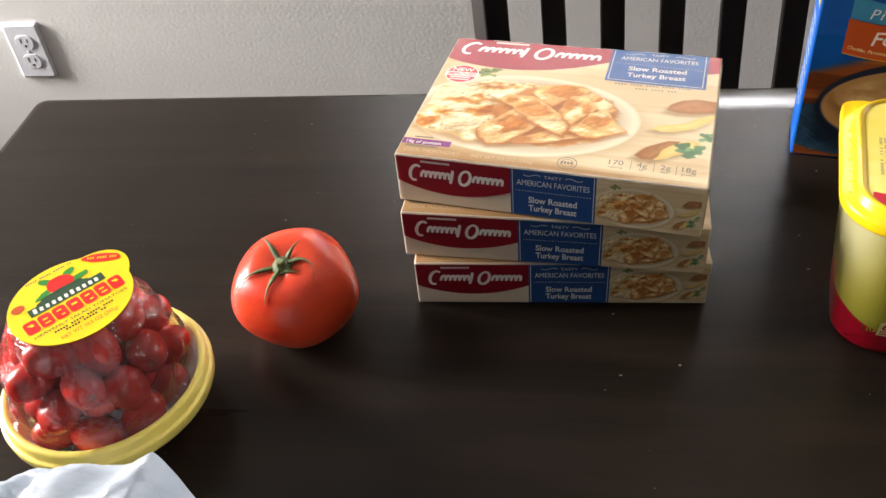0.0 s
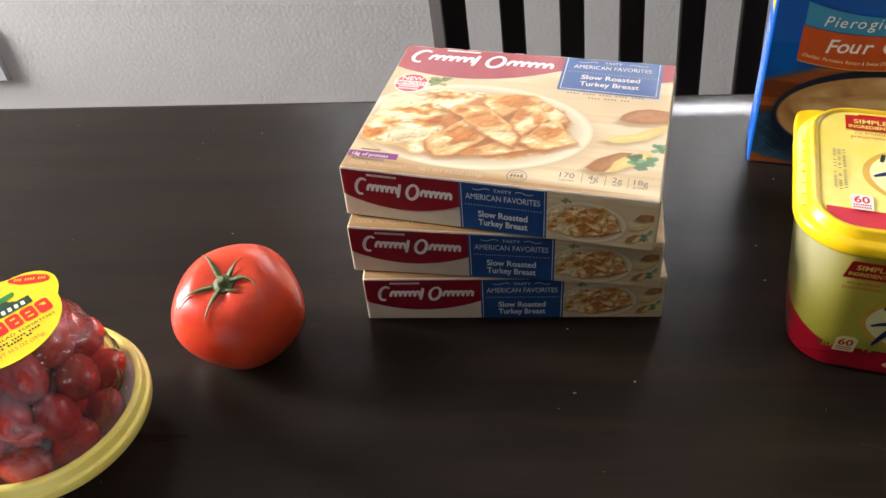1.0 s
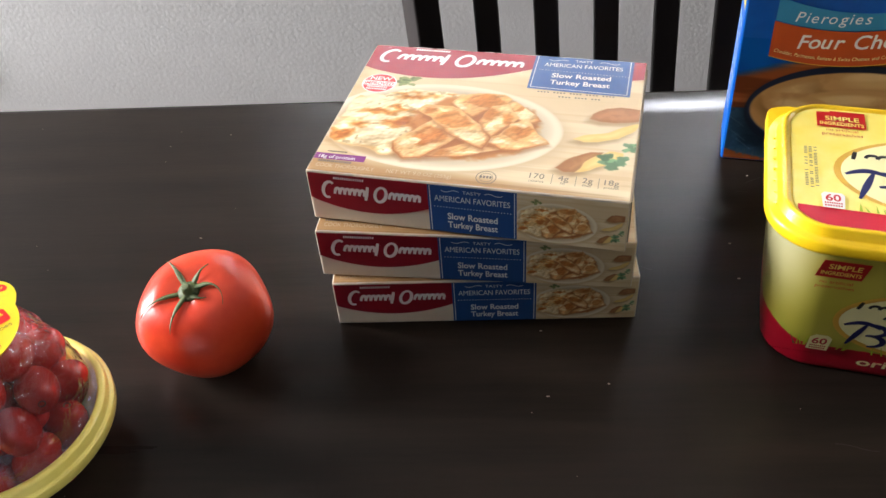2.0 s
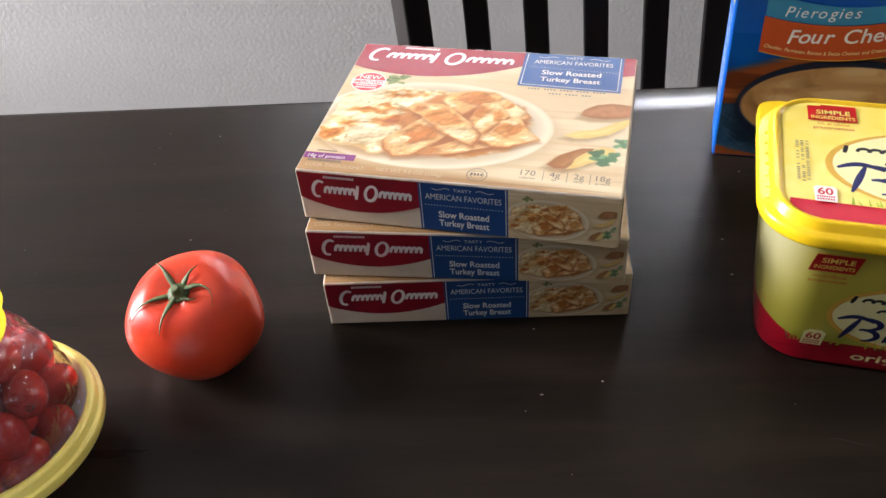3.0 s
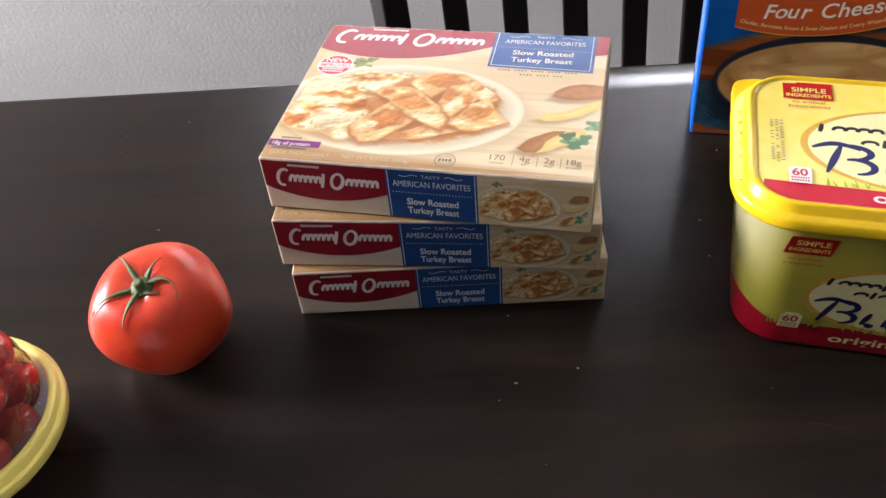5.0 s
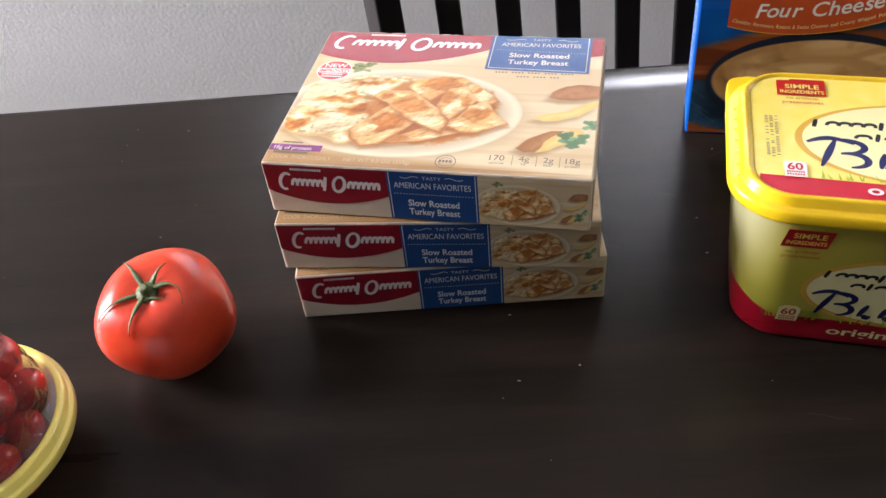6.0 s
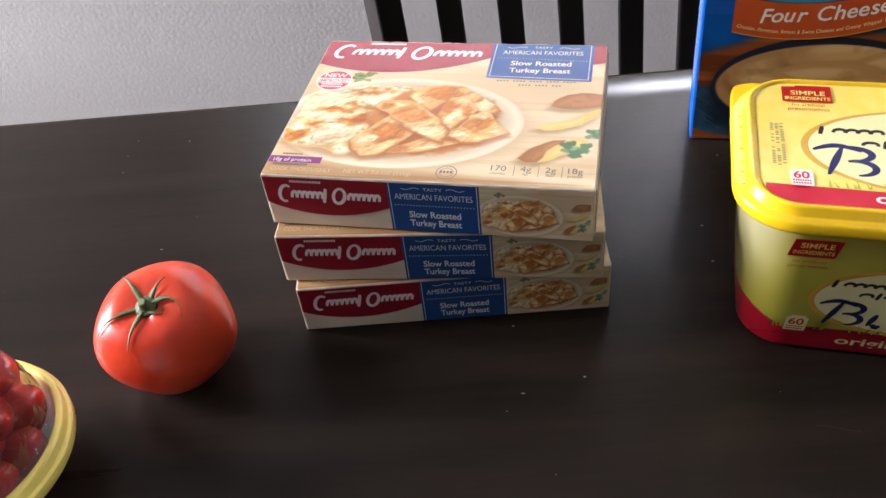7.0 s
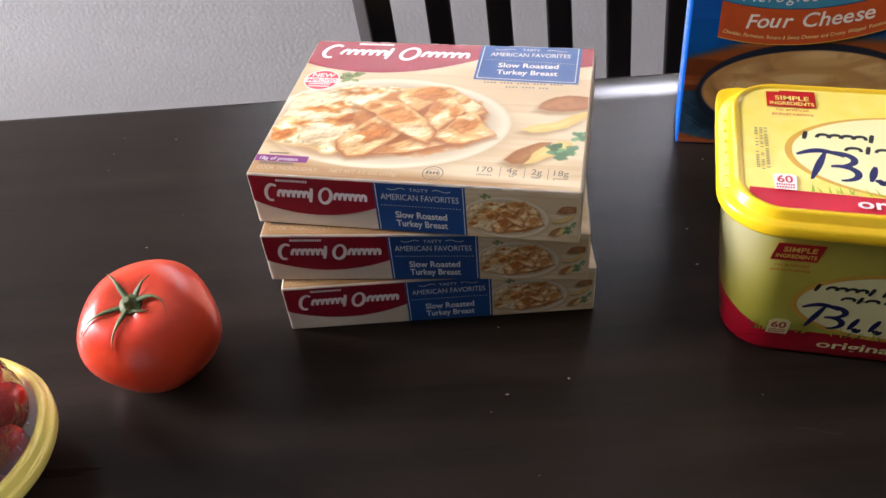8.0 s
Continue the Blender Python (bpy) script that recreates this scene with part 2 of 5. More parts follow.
def tub_material():
    """Tub wall print: pale yellow-green with grass at its foot and a red band below a curved line; a painted sheen
    pales the ends.
    """
    m = bpy.data.materials.new("printed_tub_wall")
    m.use_nodes = True
    nodes, links = m.node_tree.nodes, m.node_tree.links
    b = nodes["Principled BSDF"]
    b.inputs["Roughness"].default_value = 0.3
    b.inputs["Coat Weight"].default_value = 0.25
    tc = nodes.new("ShaderNodeTexCoord")
    sep = nodes.new("ShaderNodeSeparateXYZ")
    links.new(tc.outputs["Object"], sep.inputs[0])
    ramp = nodes.new("ShaderNodeValToRGB")
    links.new(sep.outputs["Z"], ramp.inputs[0])
    e = ramp.color_ramp.elements
    e[0].position, e[0].color = 0.020, lin(134, 140, 22)
    e[1].position, e[1].color = 0.110, lin(188, 170, 50)
    x = ramp.color_ramp.elements.new(0.045)
    x.color = lin(158, 152, 34)
    n = nodes.new("ShaderNodeTexNoise")
    n.inputs["Scale"].default_value = 22
    links.new(tc.outputs["Object"], n.inputs["Vector"])
    mx = nodes.new("ShaderNodeMix")
    mx.data_type = "RGBA"
    mx.inputs["B"].default_value = lin(196, 184, 80)
    links.new(n.outputs["Fac"], mx.inputs["Factor"])
    links.new(ramp.outputs[0], mx.inputs["A"])
    ab = nodes.new("ShaderNodeMath")
    ab.operation = "ABSOLUTE"
    links.new(sep.outputs["X"], ab.inputs[0])
    # pale sheen at the tub's ends, painted into the wall colour
    fx = nodes.new("ShaderNodeMapRange")
    fx.interpolation_type = "SMOOTHSTEP"
    fx.inputs["From Min"].default_value, fx.inputs["From Max"].default_value = 0.055, 0.082
    links.new(ab.outputs[0], fx.inputs["Value"])
    fz = nodes.new("ShaderNodeMapRange")
    fz.interpolation_type = "SMOOTHSTEP"
    fz.inputs["From Min"].default_value, fz.inputs["From Max"].default_value, fz.inputs["To Max"].default_value = 0.03, 0.095, 0.6
    links.new(sep.outputs["Z"], fz.inputs["Value"])
    fm = nodes.new("ShaderNodeMath")
    fm.operation = "MULTIPLY"
    links.new(fx.outputs[0], fm.inputs[0])
    links.new(fz.outputs[0], fm.inputs[1])
    pale = nodes.new("ShaderNodeMix")
    pale.data_type = "RGBA"
    pale.inputs["B"].default_value = lin(200, 200, 172)
    links.new(fm.outputs[0], pale.inputs["Factor"])
    links.new(mx.outputs["Result"], pale.inputs["A"])
    # height of the red band: higher round the ends
    cv = nodes.new("ShaderNodeMapRange")
    cv.interpolation_type = "SMOOTHSTEP"
    cv.inputs["From Min"].default_value, cv.inputs["From Max"].default_value = 0.055, 0.09
    cv.inputs["To Min"].default_value, cv.inputs["To Max"].default_value = 0.0225, 0.036
    links.new(ab.outputs[0], cv.inputs["Value"])
    lt = nodes.new("ShaderNodeMath")
    lt.operation = "LESS_THAN"
    links.new(sep.outputs["Z"], lt.inputs[0])
    links.new(cv.outputs[0], lt.inputs[1])
    m2 = nodes.new("ShaderNodeMix")
    m2.data_type = "RGBA"
    m2.inputs["B"].default_value = lin(166, 12, 36)
    links.new(lt.outputs[0], m2.inputs["Factor"])
    links.new(pale.outputs["Result"], m2.inputs["A"])
    links.new(m2.outputs["Result"], b.inputs["Base Color"])
    return m


TUB_WALL = tub_material()


# ---- mesh helpers ----
def part(name, bm, mats, parent=None, label="", smooth=False):
    me = bpy.data.meshes.new(name)
    bm.to_mesh(me)
    bm.free()
    for m in (mats if isinstance(mats, (list, tuple)) else [mats]):
        me.materials.append(m)
    if smooth:
        for p in me.polygons:
            p.use_smooth = True
    ob = new(name, me)
    if parent:
        ob.parent = parent
    if label:
        ob["label"] = label
    return ob


def box(bm, x0, x1, y0, y1, z0, z1, bevel=0.0, seg=2):
    m = Matrix.Translation(((x0 + x1) / 2, (y0 + y1) / 2, (z0 + z1) / 2)) @ Matrix.Diagonal((x1 - x0, y1 - y0, z1 - z0, 1))
    r = bmesh.ops.create_cube(bm, size=1, matrix=m)
    if bevel:
        es = list({e for v in r["verts"] for e in v.link_edges})
        bmesh.ops.bevel(bm, geom=es, offset=bevel, segments=seg, affect="EDGES", profile=0.5)
    return bm


def boxed(*a, **k):
    return box(bmesh.new(), *a, **k)


def root(name, m, label, category, group="", kind=""):
    ob = new(name)
    ob.empty_display_size = 0.02
    ob.matrix_world = m
    return tagged(ob, label, category, group, kind)


def loft(bm, rings, close_start=False, close_end=False):
    """Skin through rings of equal length."""
    vs = [[bm.verts.new(p) for p in ring] for ring in rings]
    n = len(vs[0])
    for a, b in zip(vs, vs[1:]):
        for i in range(n):
            bm.faces.new((a[i], a[(i + 1) % n], b[(i + 1) % n], b[i]))
    if close_start:
        bm.faces.new(list(reversed(vs[0])))
    if close_end:
        bm.faces.new(vs[-1])
    return bm


def rounded(hx, hy, r, z, seg=9, off=(0, 0)):
    pts = []
    for cx, cy, a0 in ((hx - r, hy - r, 0), (-hx + r, hy - r, 90), (-hx + r, -hy + r, 180), (hx - r, -hy + r, 270)):
        for i in range(seg + 1):
            a = radians(a0 + 90 * i / seg)
            pts.append((off[0] + cx + r * math.cos(a), off[1] + cy + r * math.sin(a), z))
    return pts


def circle(r, z, n=48):
    return [(r * math.cos(2 * math.pi * i / n), r * math.sin(2 * math.pi * i / n), z) for i in range(n)]


_text = {}


def text_faces(s, slant=0.0, weight=0.0):
    """Outline of a line of the built-in font, size 1: (points, faces)."""
    if (s, slant, weight) not in _text:
        c = bpy.data.curves.new("line", "FONT")
        c.body, c.size, c.shear, c.resolution_u, c.offset = s, 1.0, slant, 3, weight
        ob = new("line", c)
        bpy.context.view_layer.update()
        me = bpy.data.meshes.new_from_object(ob.evaluated_get(bpy.context.evaluated_depsgraph_get()))
        _text[(s, slant, weight)] = ([tuple(v.co) for v in me.vertices], [tuple(p.vertices) for p in me.polygons])
        bpy.data.objects.remove(ob)
        bpy.data.curves.remove(c)
        bpy.data.meshes.remove(me)
    return _text[(s, slant, weight)]


class Print:
    """Flat print: shapes in a face's own metres, each a hair above the one below it."""
    STEP = 0.0000016

    def __init__(self, base=0.00025):
        self.items, self.base = [], base

    def add(self, pts, faces, m, layer):
        self.items.append((layer, pts, faces, m))

    def poly(self, pts, m, layer=0):
        self.add(pts, [tuple(range(len(pts)))], m, layer)

    def rect(self, x0, y0, x1, y1, m, layer=0):
        self.poly([(x0, y0), (x1, y0), (x1, y1), (x0, y1)], m, layer)

    def oval(self, cx, cy, rx, ry, m, layer=0, n=40, rot=0.0, clip=None):
        c, s = math.cos(radians(rot)), math.sin(radians(rot))
        pts = [(rx * math.cos(2 * math.pi * i / n), ry * math.sin(2 * math.pi * i / n)) for i in range(n)]
        pts = [(cx + x * c - y * s, cy + x * s + y * c) for x, y in pts]
        if clip:
            pts = [(min(max(x, clip[0]), clip[2]), min(max(y, clip[1]), clip[3])) for x, y in pts]
        self.poly(pts, m, layer)

    def blob(self, cx, cy, rx, ry, m, layer=0, rot=0.0, rough=0.2, n=30, rnd=random):
        c, s, ph = math.cos(radians(rot)), math.sin(radians(rot)), [rnd.uniform(0, 6.28) for _ in range(4)]
        pts = []
        for i in range(n):
            a = 2 * math.pi * i / n
            k = 1 + rough * (0.5 * math.sin(2 * a + ph[0]) + 0.4 * math.sin(3 * a + ph[1]) + 0.35 * math.sin(5 * a + ph[2]) + 0.3 * math.sin(9 * a + ph[3]))
            x, y = rx * k * math.cos(a), ry * k * math.sin(a)
            x, y = cx + x * c - y * s, cy + x * s + y * c
            pts.append((x, y))
        self.poly(pts, m, layer)

    def ring(self, cx, cy, rx, ry, w, m, layer=0, n=48, a0=0, a1=360):
        pts = []
        for i in range(n + 1):
            a = radians(a0 + (a1 - a0) * i / n)
            pts += [(cx + rx * math.cos(a), cy + ry * math.sin(a)), (cx + (rx - w) * math.cos(a), cy + (ry - w) * math.sin(a))]
        self.add(pts, [(2 * i, 2 * i + 2, 2 * i + 3, 2 * i + 1) for i in range(n)], m, layer)

    def stroke(self, line, w, m, layer=0):
        """A band of width w along a line."""
        pts = []
        for i, (x, y) in enumerate(line):
            a, b = line[max(i - 1, 0)], line[min(i + 1, len(line) - 1)]
            dx, dy = b[0] - a[0], b[1] - a[1]
            d = math.hypot(dx, dy) or 1
            t = w(i / (len(line) - 1)) if callable(w) else w
            pts += [(x - dy / d * t / 2, y + dx / d * t / 2), (x + dy / d * t / 2, y - dx / d * t / 2)]
        self.add(pts, [(2 * i, 2 * i + 1, 2 * i + 3, 2 * i + 2) for i in range(len(line) - 1)], m, layer)

    def text(self, s, x, y, height, m, layer=0, slant=0.0, width=0.0, rot=0.0, centre=False, stretch=1.0, weight=0.0):
        """A line of lettering with its capitals that high; width: squeezed or spread to it."""
        src, faces = text_faces(s, slant, weight)
        x0, x1 = min(p[0] for p in src), max(p[0] for p in src)
        k = height / 0.73
        kx = width / (x1 - x0) if width else k * stretch
        c, sn = math.cos(radians(rot)), math.sin(radians(rot))
        pts = []
        for p in src:
            px, py = (p[0] - x0) * kx - ((x1 - x0) * kx / 2 if centre else 0), p[1] * k
            pts.append((x + px * c - py * sn, y + px * sn + py * c))
        self.add(pts, faces, m, layer)

    def bars(self, x, y, width, height, pattern, m, layer=0, slant=0.25, weight=0.5, rot=0.0):
        """Plain slanted bars in place of lettering that is not copied: heights in pattern, 0 a gap."""
        adv = width / len(pattern)
        c, sn = math.cos(radians(rot)), math.sin(radians(rot))
        pts, faces = [], []
        for i, h in enumerate(pattern):
            if not h:
                continue
            x0, hh, w = i * adv, h * height, adv * weight
            o = [(x0, 0.12 * hh), (x0 + w * 0.3, 0), (x0 + w, 0), (x0 + w + slant * hh * 0.9, hh * 0.9), (x0 + w * 0.7 + slant * hh, hh), (x0 + slant * hh, hh)]
            faces.append(tuple(range(len(pts), len(pts) + 6)))
            pts += [(x + p * c - q * sn, y + p * sn + q * c) for p, q in o]
        self.add(pts, faces, m, layer)

    def make(self, name, parent, m, label="", kind=""):
        v, f, mi, mats = [], [], [], []
        for i, (layer, pts, faces, k) in enumerate(sorted(self.items, key=lambda q: q[0])):
            if k not in mats:
                mats.append(k)
            n = len(v)
            v += [tuple(m @ Vector((x, y, self.base + i * self.STEP))) for x, y in pts]
            f += [tuple(n + j for j in face) for face in faces]
            mi += [mats.index(k)] * len(faces)
        me = bpy.data.meshes.new(name)
        me.from_pydata(v, [], f)
        for k in mats:
            me.materials.append(k)
        me.polygons.foreach_set("material_index", mi)
        me.update()
        ob = new(name, me)
        ob.parent = parent
        return tagged(ob, label, kind=kind)


def print_material():
    """Printed photograph: the colours stand on the mesh's corners."""
    m = bpy.data.materials.new("printed_photograph")
    m.use_nodes = True
    nodes, links = m.node_tree.nodes, m.node_tree.links
    b = nodes["Principled BSDF"]
    b.inputs["Roughness"].default_value = 0.42
    b.inputs["Specular IOR Level"].default_value = 0.22
    at = nodes.new("ShaderNodeVertexColor")
    at.layer_name = "print"
    links.new(at.outputs["Color"], b.inputs["Base Color"])
    return m


PHOTO = print_material()


class Photo:
    """A printed food photograph, painted soft shape by soft shape on a fine flat grid; x and y in units of the picture."""

    def __init__(self, x0, y0, x1, y1, nx, ny, colour, seed=4):
        self.nx, self.ny = nx, ny
        self.x, self.y = np.meshgrid(np.linspace(x0, x1, nx), np.linspace(y0, y1, ny))
        self.c = np.ones((ny, nx, 3)) * np.array(colour, float)
        self.rng = np.random.default_rng(seed)

    def noise(self, scale, octaves=4, sx=1.0, sy=1.0):
        """Smooth lattice noise about 0, between -1 and 1."""
        out, amp, tot = np.zeros_like(self.x), 1.0, 0.0
        for o in range(octaves):
            g = self.rng.uniform(-1, 1, (64, 64))
            u, v = self.x * scale * sx * 2 ** o + 7.3 * o, self.y * scale * sy * 2 ** o + 3.1 * o
            i, j = np.floor(u).astype(int), np.floor(v).astype(int)
            a, b = u - i, v - j
            a, b = a * a * (3 - 2 * a), b * b * (3 - 2 * b)
            i0, i1, j0, j1 = i % 64, (i + 1) % 64, j % 64, (j + 1) % 64
            out += amp * ((g[j0, i0] * (1 - a) + g[j0, i1] * a) * (1 - b) + (g[j1, i0] * (1 - a) + g[j1, i1] * a) * b)
            tot, amp = tot + amp, amp * 0.5
        return out / tot * 1.6

    def inside(self, pts, dx=0.0, dy=0.0, wob=0.0):
        """Distance inside a closed outline, negative outside it."""
        X, Y = self.x - dx, self.y - dy
        if wob:
            X, Y = X + wob * self.noise(18, 3), Y + wob * self.noise(18, 3)
        d, odd = np.full(X.shape, 9.0), np.zeros(X.shape, bool)
        for (ax, ay), (bx, by) in zip(pts, pts[1:] + pts[:1]):
            ex, ey = bx - ax, by - ay
            t = np.clip(((X - ax) * ex + (Y - ay) * ey) / (ex * ex + ey * ey + 1e-12), 0, 1)
            d = np.minimum(d, np.hypot(X - ax - t * ex, Y - ay - t * ey))
            odd ^= ((ay > Y) != (by > Y)) & (X < ex * (Y - ay) / (ey + 1e-12 * (ey == 0)) + ax)
        return np.where(odd, d, -d)

    def oval(self, cx, cy, rx, ry, rot=0.0, wob=0.0):
        c, q = math.cos(radians(rot)), math.sin(radians(rot))
        X, Y = self.x - cx, self.y - cy
        if wob:
            X, Y = X + wob * self.noise(22, 3), Y + wob * self.noise(22, 3)
        return (1 - np.hypot((X * c + Y * q) / rx, (-X * q + Y * c) / ry)) * min(rx, ry)

    @staticmethod
    def step(d, lo, hi):
        t = np.clip((d - lo) / (hi - lo), 0, 1)
        return t * t * (3 - 2 * t)

    def lay(self, mask, colour, strength=1.0):
        m = (np.clip(mask, 0, 1) * strength)[..., None]
        self.c = self.c * (1 - m) + np.asarray(colour, float) * m

    def tone(self, amount):
        self.c = np.clip(self.c * (1 + amount[..., None] * np.array((0.8, 1.0, 1.25))), 0, 254)

    def grain(self, d, soft, h, k):
        """Relief lit from the upper left, inside a shape."""
        gy, gx = np.gradient(h)
        lit = (gy * self.ny * 0.6 - gx * self.nx * 0.5) * k
        self.tone(self.step(d, 0, soft) * np.clip(lit, -0.32, 0.20))

    def make(self, name, parent, m, sx, sy, ox=0.0, oy=0.0, base=0.0003, label=""):
        nx, ny = self.nx, self.ny
        v = [tuple(m @ Vector((ox + a * sx, oy + b * sy, base))) for a, b in zip(self.x.ravel(), self.y.ravel())]
        f = [(j * nx + i, j * nx + i + 1, (j + 1) * nx + i + 1, (j + 1) * nx + i) for j in range(ny - 1) for i in range(nx - 1)]
        me = bpy.data.meshes.new(name)
        me.from_pydata(v, [], f)
        me.materials.append(PHOTO)
        c = np.clip(self.c * np.array((0.985, 0.975, 0.93)) / 255, 0, 1).reshape(-1, 3)
        c = np.where(c <= 0.04045, c / 12.92, ((c + 0.055) / 1.055) ** 2.4)
        me.color_attributes.new("print", "FLOAT_COLOR", "POINT").data.foreach_set("color", np.column_stack([c, np.ones(len(c))]).astype(np.float32).ravel())
        me.update()
        ob = new(name, me)
        ob.parent = parent
        return tagged(ob, label)


def face_frame(origin, right, up):
    """Frame of a printed face: x right, y up, z out of it."""
    r, u = Vector(right).normalized(), Vector(up).normalized()
    n = r.cross(u)
    return Matrix((( r.x, u.x, n.x, origin[0]), (r.y, u.y, n.y, origin[1]), (r.z, u.z, n.z, origin[2]), (0, 0, 0, 1)))


# ---- the room ----
def structure(name, bm, m, label="", category="", parent=None):
    ob = part(name, bm, m, parent)
    return tagged(ob, label, category, kind="structure")


structure("floor", boxed(LEFT_X - 0.2, RIGHT_X + 0.2, FRONT_Y - 0.2, WALL_Y + 0.15, -0.1, 0), CARPET, "unseen cut-pile carpet floor, dark brown to cut bounced light", "floor")
structure("ceiling", boxed(LEFT_X - 0.2, RIGHT_X + 0.2, FRONT_Y - 0.2, WALL_Y + 0.15, CEIL, CEIL + 0.1), CEILING, "white textured ceiling", "ceiling")


def wall_with_hole(name, along, at, thick, a0, a1, h0, h1, z0, z1, label, paint):
    """Wall along x or y with one opening h0..h1, z0..z1."""
    bm = bmesh.new()
    for p0, p1, q0, q1 in ((a0, h0, 0, CEIL), (h1, a1, 0, CEIL), (h0, h1, 0, z0), (h0, h1, z1, CEIL)):
        if p1 - p0 < 1e-4 or q1 - q0 < 1e-4:
            continue
        if along == "x":
            box(bm, p0, p1, min(at, at + thick), max(at, at + thick), q0, q1)
        else:
            box(bm, min(at, at + thick), max(at, at + thick), p0, p1, q0, q1)
    bmesh.ops.remove_doubles(bm, verts=bm.verts, dist=1e-5)
    return structure(name, bm, paint, label, "wall")


wall_with_hole("wall_north_2", "x", WALL_Y, 0.12, 1.15, RIGHT_X + 0.12, 1.3, 2.3, 0.95, 2.15, "off-white painted drywall with a second window", WALL)
wall_with_hole("wall_north", "x", WALL_Y, 0.12, LEFT_X - 0.12, 1.15, -0.290, 1.013, 1.006, 1.666, "off-white painted drywall with orange-peel texture", WALL)
# west, south and east walls are unseen, browned to keep the fronts dim
wall_with_hole("wall_west", "y", LEFT_X, -0.12, FRONT_Y, WALL_Y, -0.35, 0.93, 0.55, 2.05, "unseen drywall beside a window, dark brown to cut bounced light", UNSEEN_WALL)
wall_with_hole("wall_south", "x", FRONT_Y, -0.12, LEFT_X - 0.12, RIGHT_X + 0.12, -0.15, 1.35, 0.45, 2.35, "unseen drywall with an added window, dark brown to cut bounced light", UNSEEN_WALL)
structure("wall_east", boxed(RIGHT_X, RIGHT_X + 0.12, FRONT_Y, WALL_Y, 0, CEIL), UNSEEN_WALL, "plain unseen drywall, dark brown to cut bounced light", "wall")
structure("baseboard", boxed(LEFT_X, RIGHT_X, WALL_Y - 0.014, WALL_Y - 0.001, 0, 0.09, bevel=0.003), WHITE_PAINT, "white painted wooden baseboard", "baseboard")


def window(name, m, w, h, depth, label):
    """Window in its own frame: x across, z up, y outwards, the origin at the sill's middle."""
    r = root(name, m, label, "window", kind="structure")
    f = 0.045
    bm = bmesh.new()
    for a in ((-w / 2, -w / 2 + f, 0, h), (w / 2 - f, w / 2, 0, h), (-w / 2 + f, w / 2 - f, 0, f), (-w / 2 + f, w / 2 - f, h - f, h), (-0.018, 0.018, f, h - f)):
        box(bm, a[0], a[1], depth - 0.045, depth - 0.005, a[2], a[3], bevel=0.003)
    part("window_frame", bm, WHITE_PAINT, r)
    part("window_sill", boxed(-w / 2 - 0.03, w / 2 + 0.03, -0.03, depth - 0.05, -0.022, -0.001, bevel=0.004), WHITE_PAINT, r)
    for a, b in ((-w / 2 + f, -0.018), (0.018, w / 2 - f)):
        g = part("pane", boxed(a, b, depth - 0.028, depth - 0.024, f, h - f), GLASS, r)
        g.visible_shadow = False
    return r


window("window_1", pose(0.3615, WALL_Y, 1.006), 1.303, 0.66, 0.12, "white framed window behind the lowered blind")
window("window_4", pose(1.8, WALL_Y, 0.95), 1.0, 1.2, 0.12, "white framed window letting in daylight beside the chair")
window("window_2", pose(LEFT_X, 0.29, 0.55, 0, 0, 90), 1.28, 1.5, 0.12, "white framed side window letting in daylight")
# unseen opening added for the front fill
window("fill_window", pose(0.6, FRONT_Y, 0.45, 0, 0, 180), 1.5, 1.9, 0.12, "unseen tall white framed window, added for fill light")


def blind(m, w, top, gap):
    r = root("window_blind", m, "white vinyl slatted blind, lowered and closed", "blind")
    part("headrail", boxed(-w / 2, w / 2, -0.02, 0.02, top - 0.04, top, bevel=0.003), WHITE_PAINT, r)
    half, pitch, first = 0.02445, 0.044, None
    if gap:
        low = gap[0] - gap[1] / 2 - half
        high = gap[0] + gap[1] / 2 + half
        rows = [low - i * pitch for i in range(40) if low - i * pitch > 0.02] + [high + i * pitch for i in range(40) if high + i * pitch < top - 0.03]
    else:
        rows = [0.026 + i * pitch for i in range(40) if 0.026 + i * pitch < top - 0.03]
    for z in rows:
        if first is None:
            bm = boxed(-w / 2, w / 2, -0.0011, 0.0011, -0.0245, 0.0245)
            bmesh.ops.rotate(bm, verts=bm.verts, cent=(0, 0, 0), matrix=Matrix.Rotation(radians(-4), 3, "X"))
            first = part("slat", bm, BLIND, r)
            first.location = (0, 0, z)
        else:
            s = new("slat", first.data)
            s.parent, s.location = r, (0, 0, z)
    part("bottom_rail", boxed(-w / 2, w / 2, -0.012, 0.012, 0.0, 0.012), WHITE_PAINT, r)
    return r


blind(pose(0.0035, WALL_Y + 0.045, 1.007), 0.583, 0.655, None)
blind(pose(0.3925, WALL_Y + 0.035, 1.007), 0.211, 0.655, (0.2585, 0.0055))
blind(pose(0.7605, WALL_Y + 0.035, 1.007), 0.505, 0.655, None)


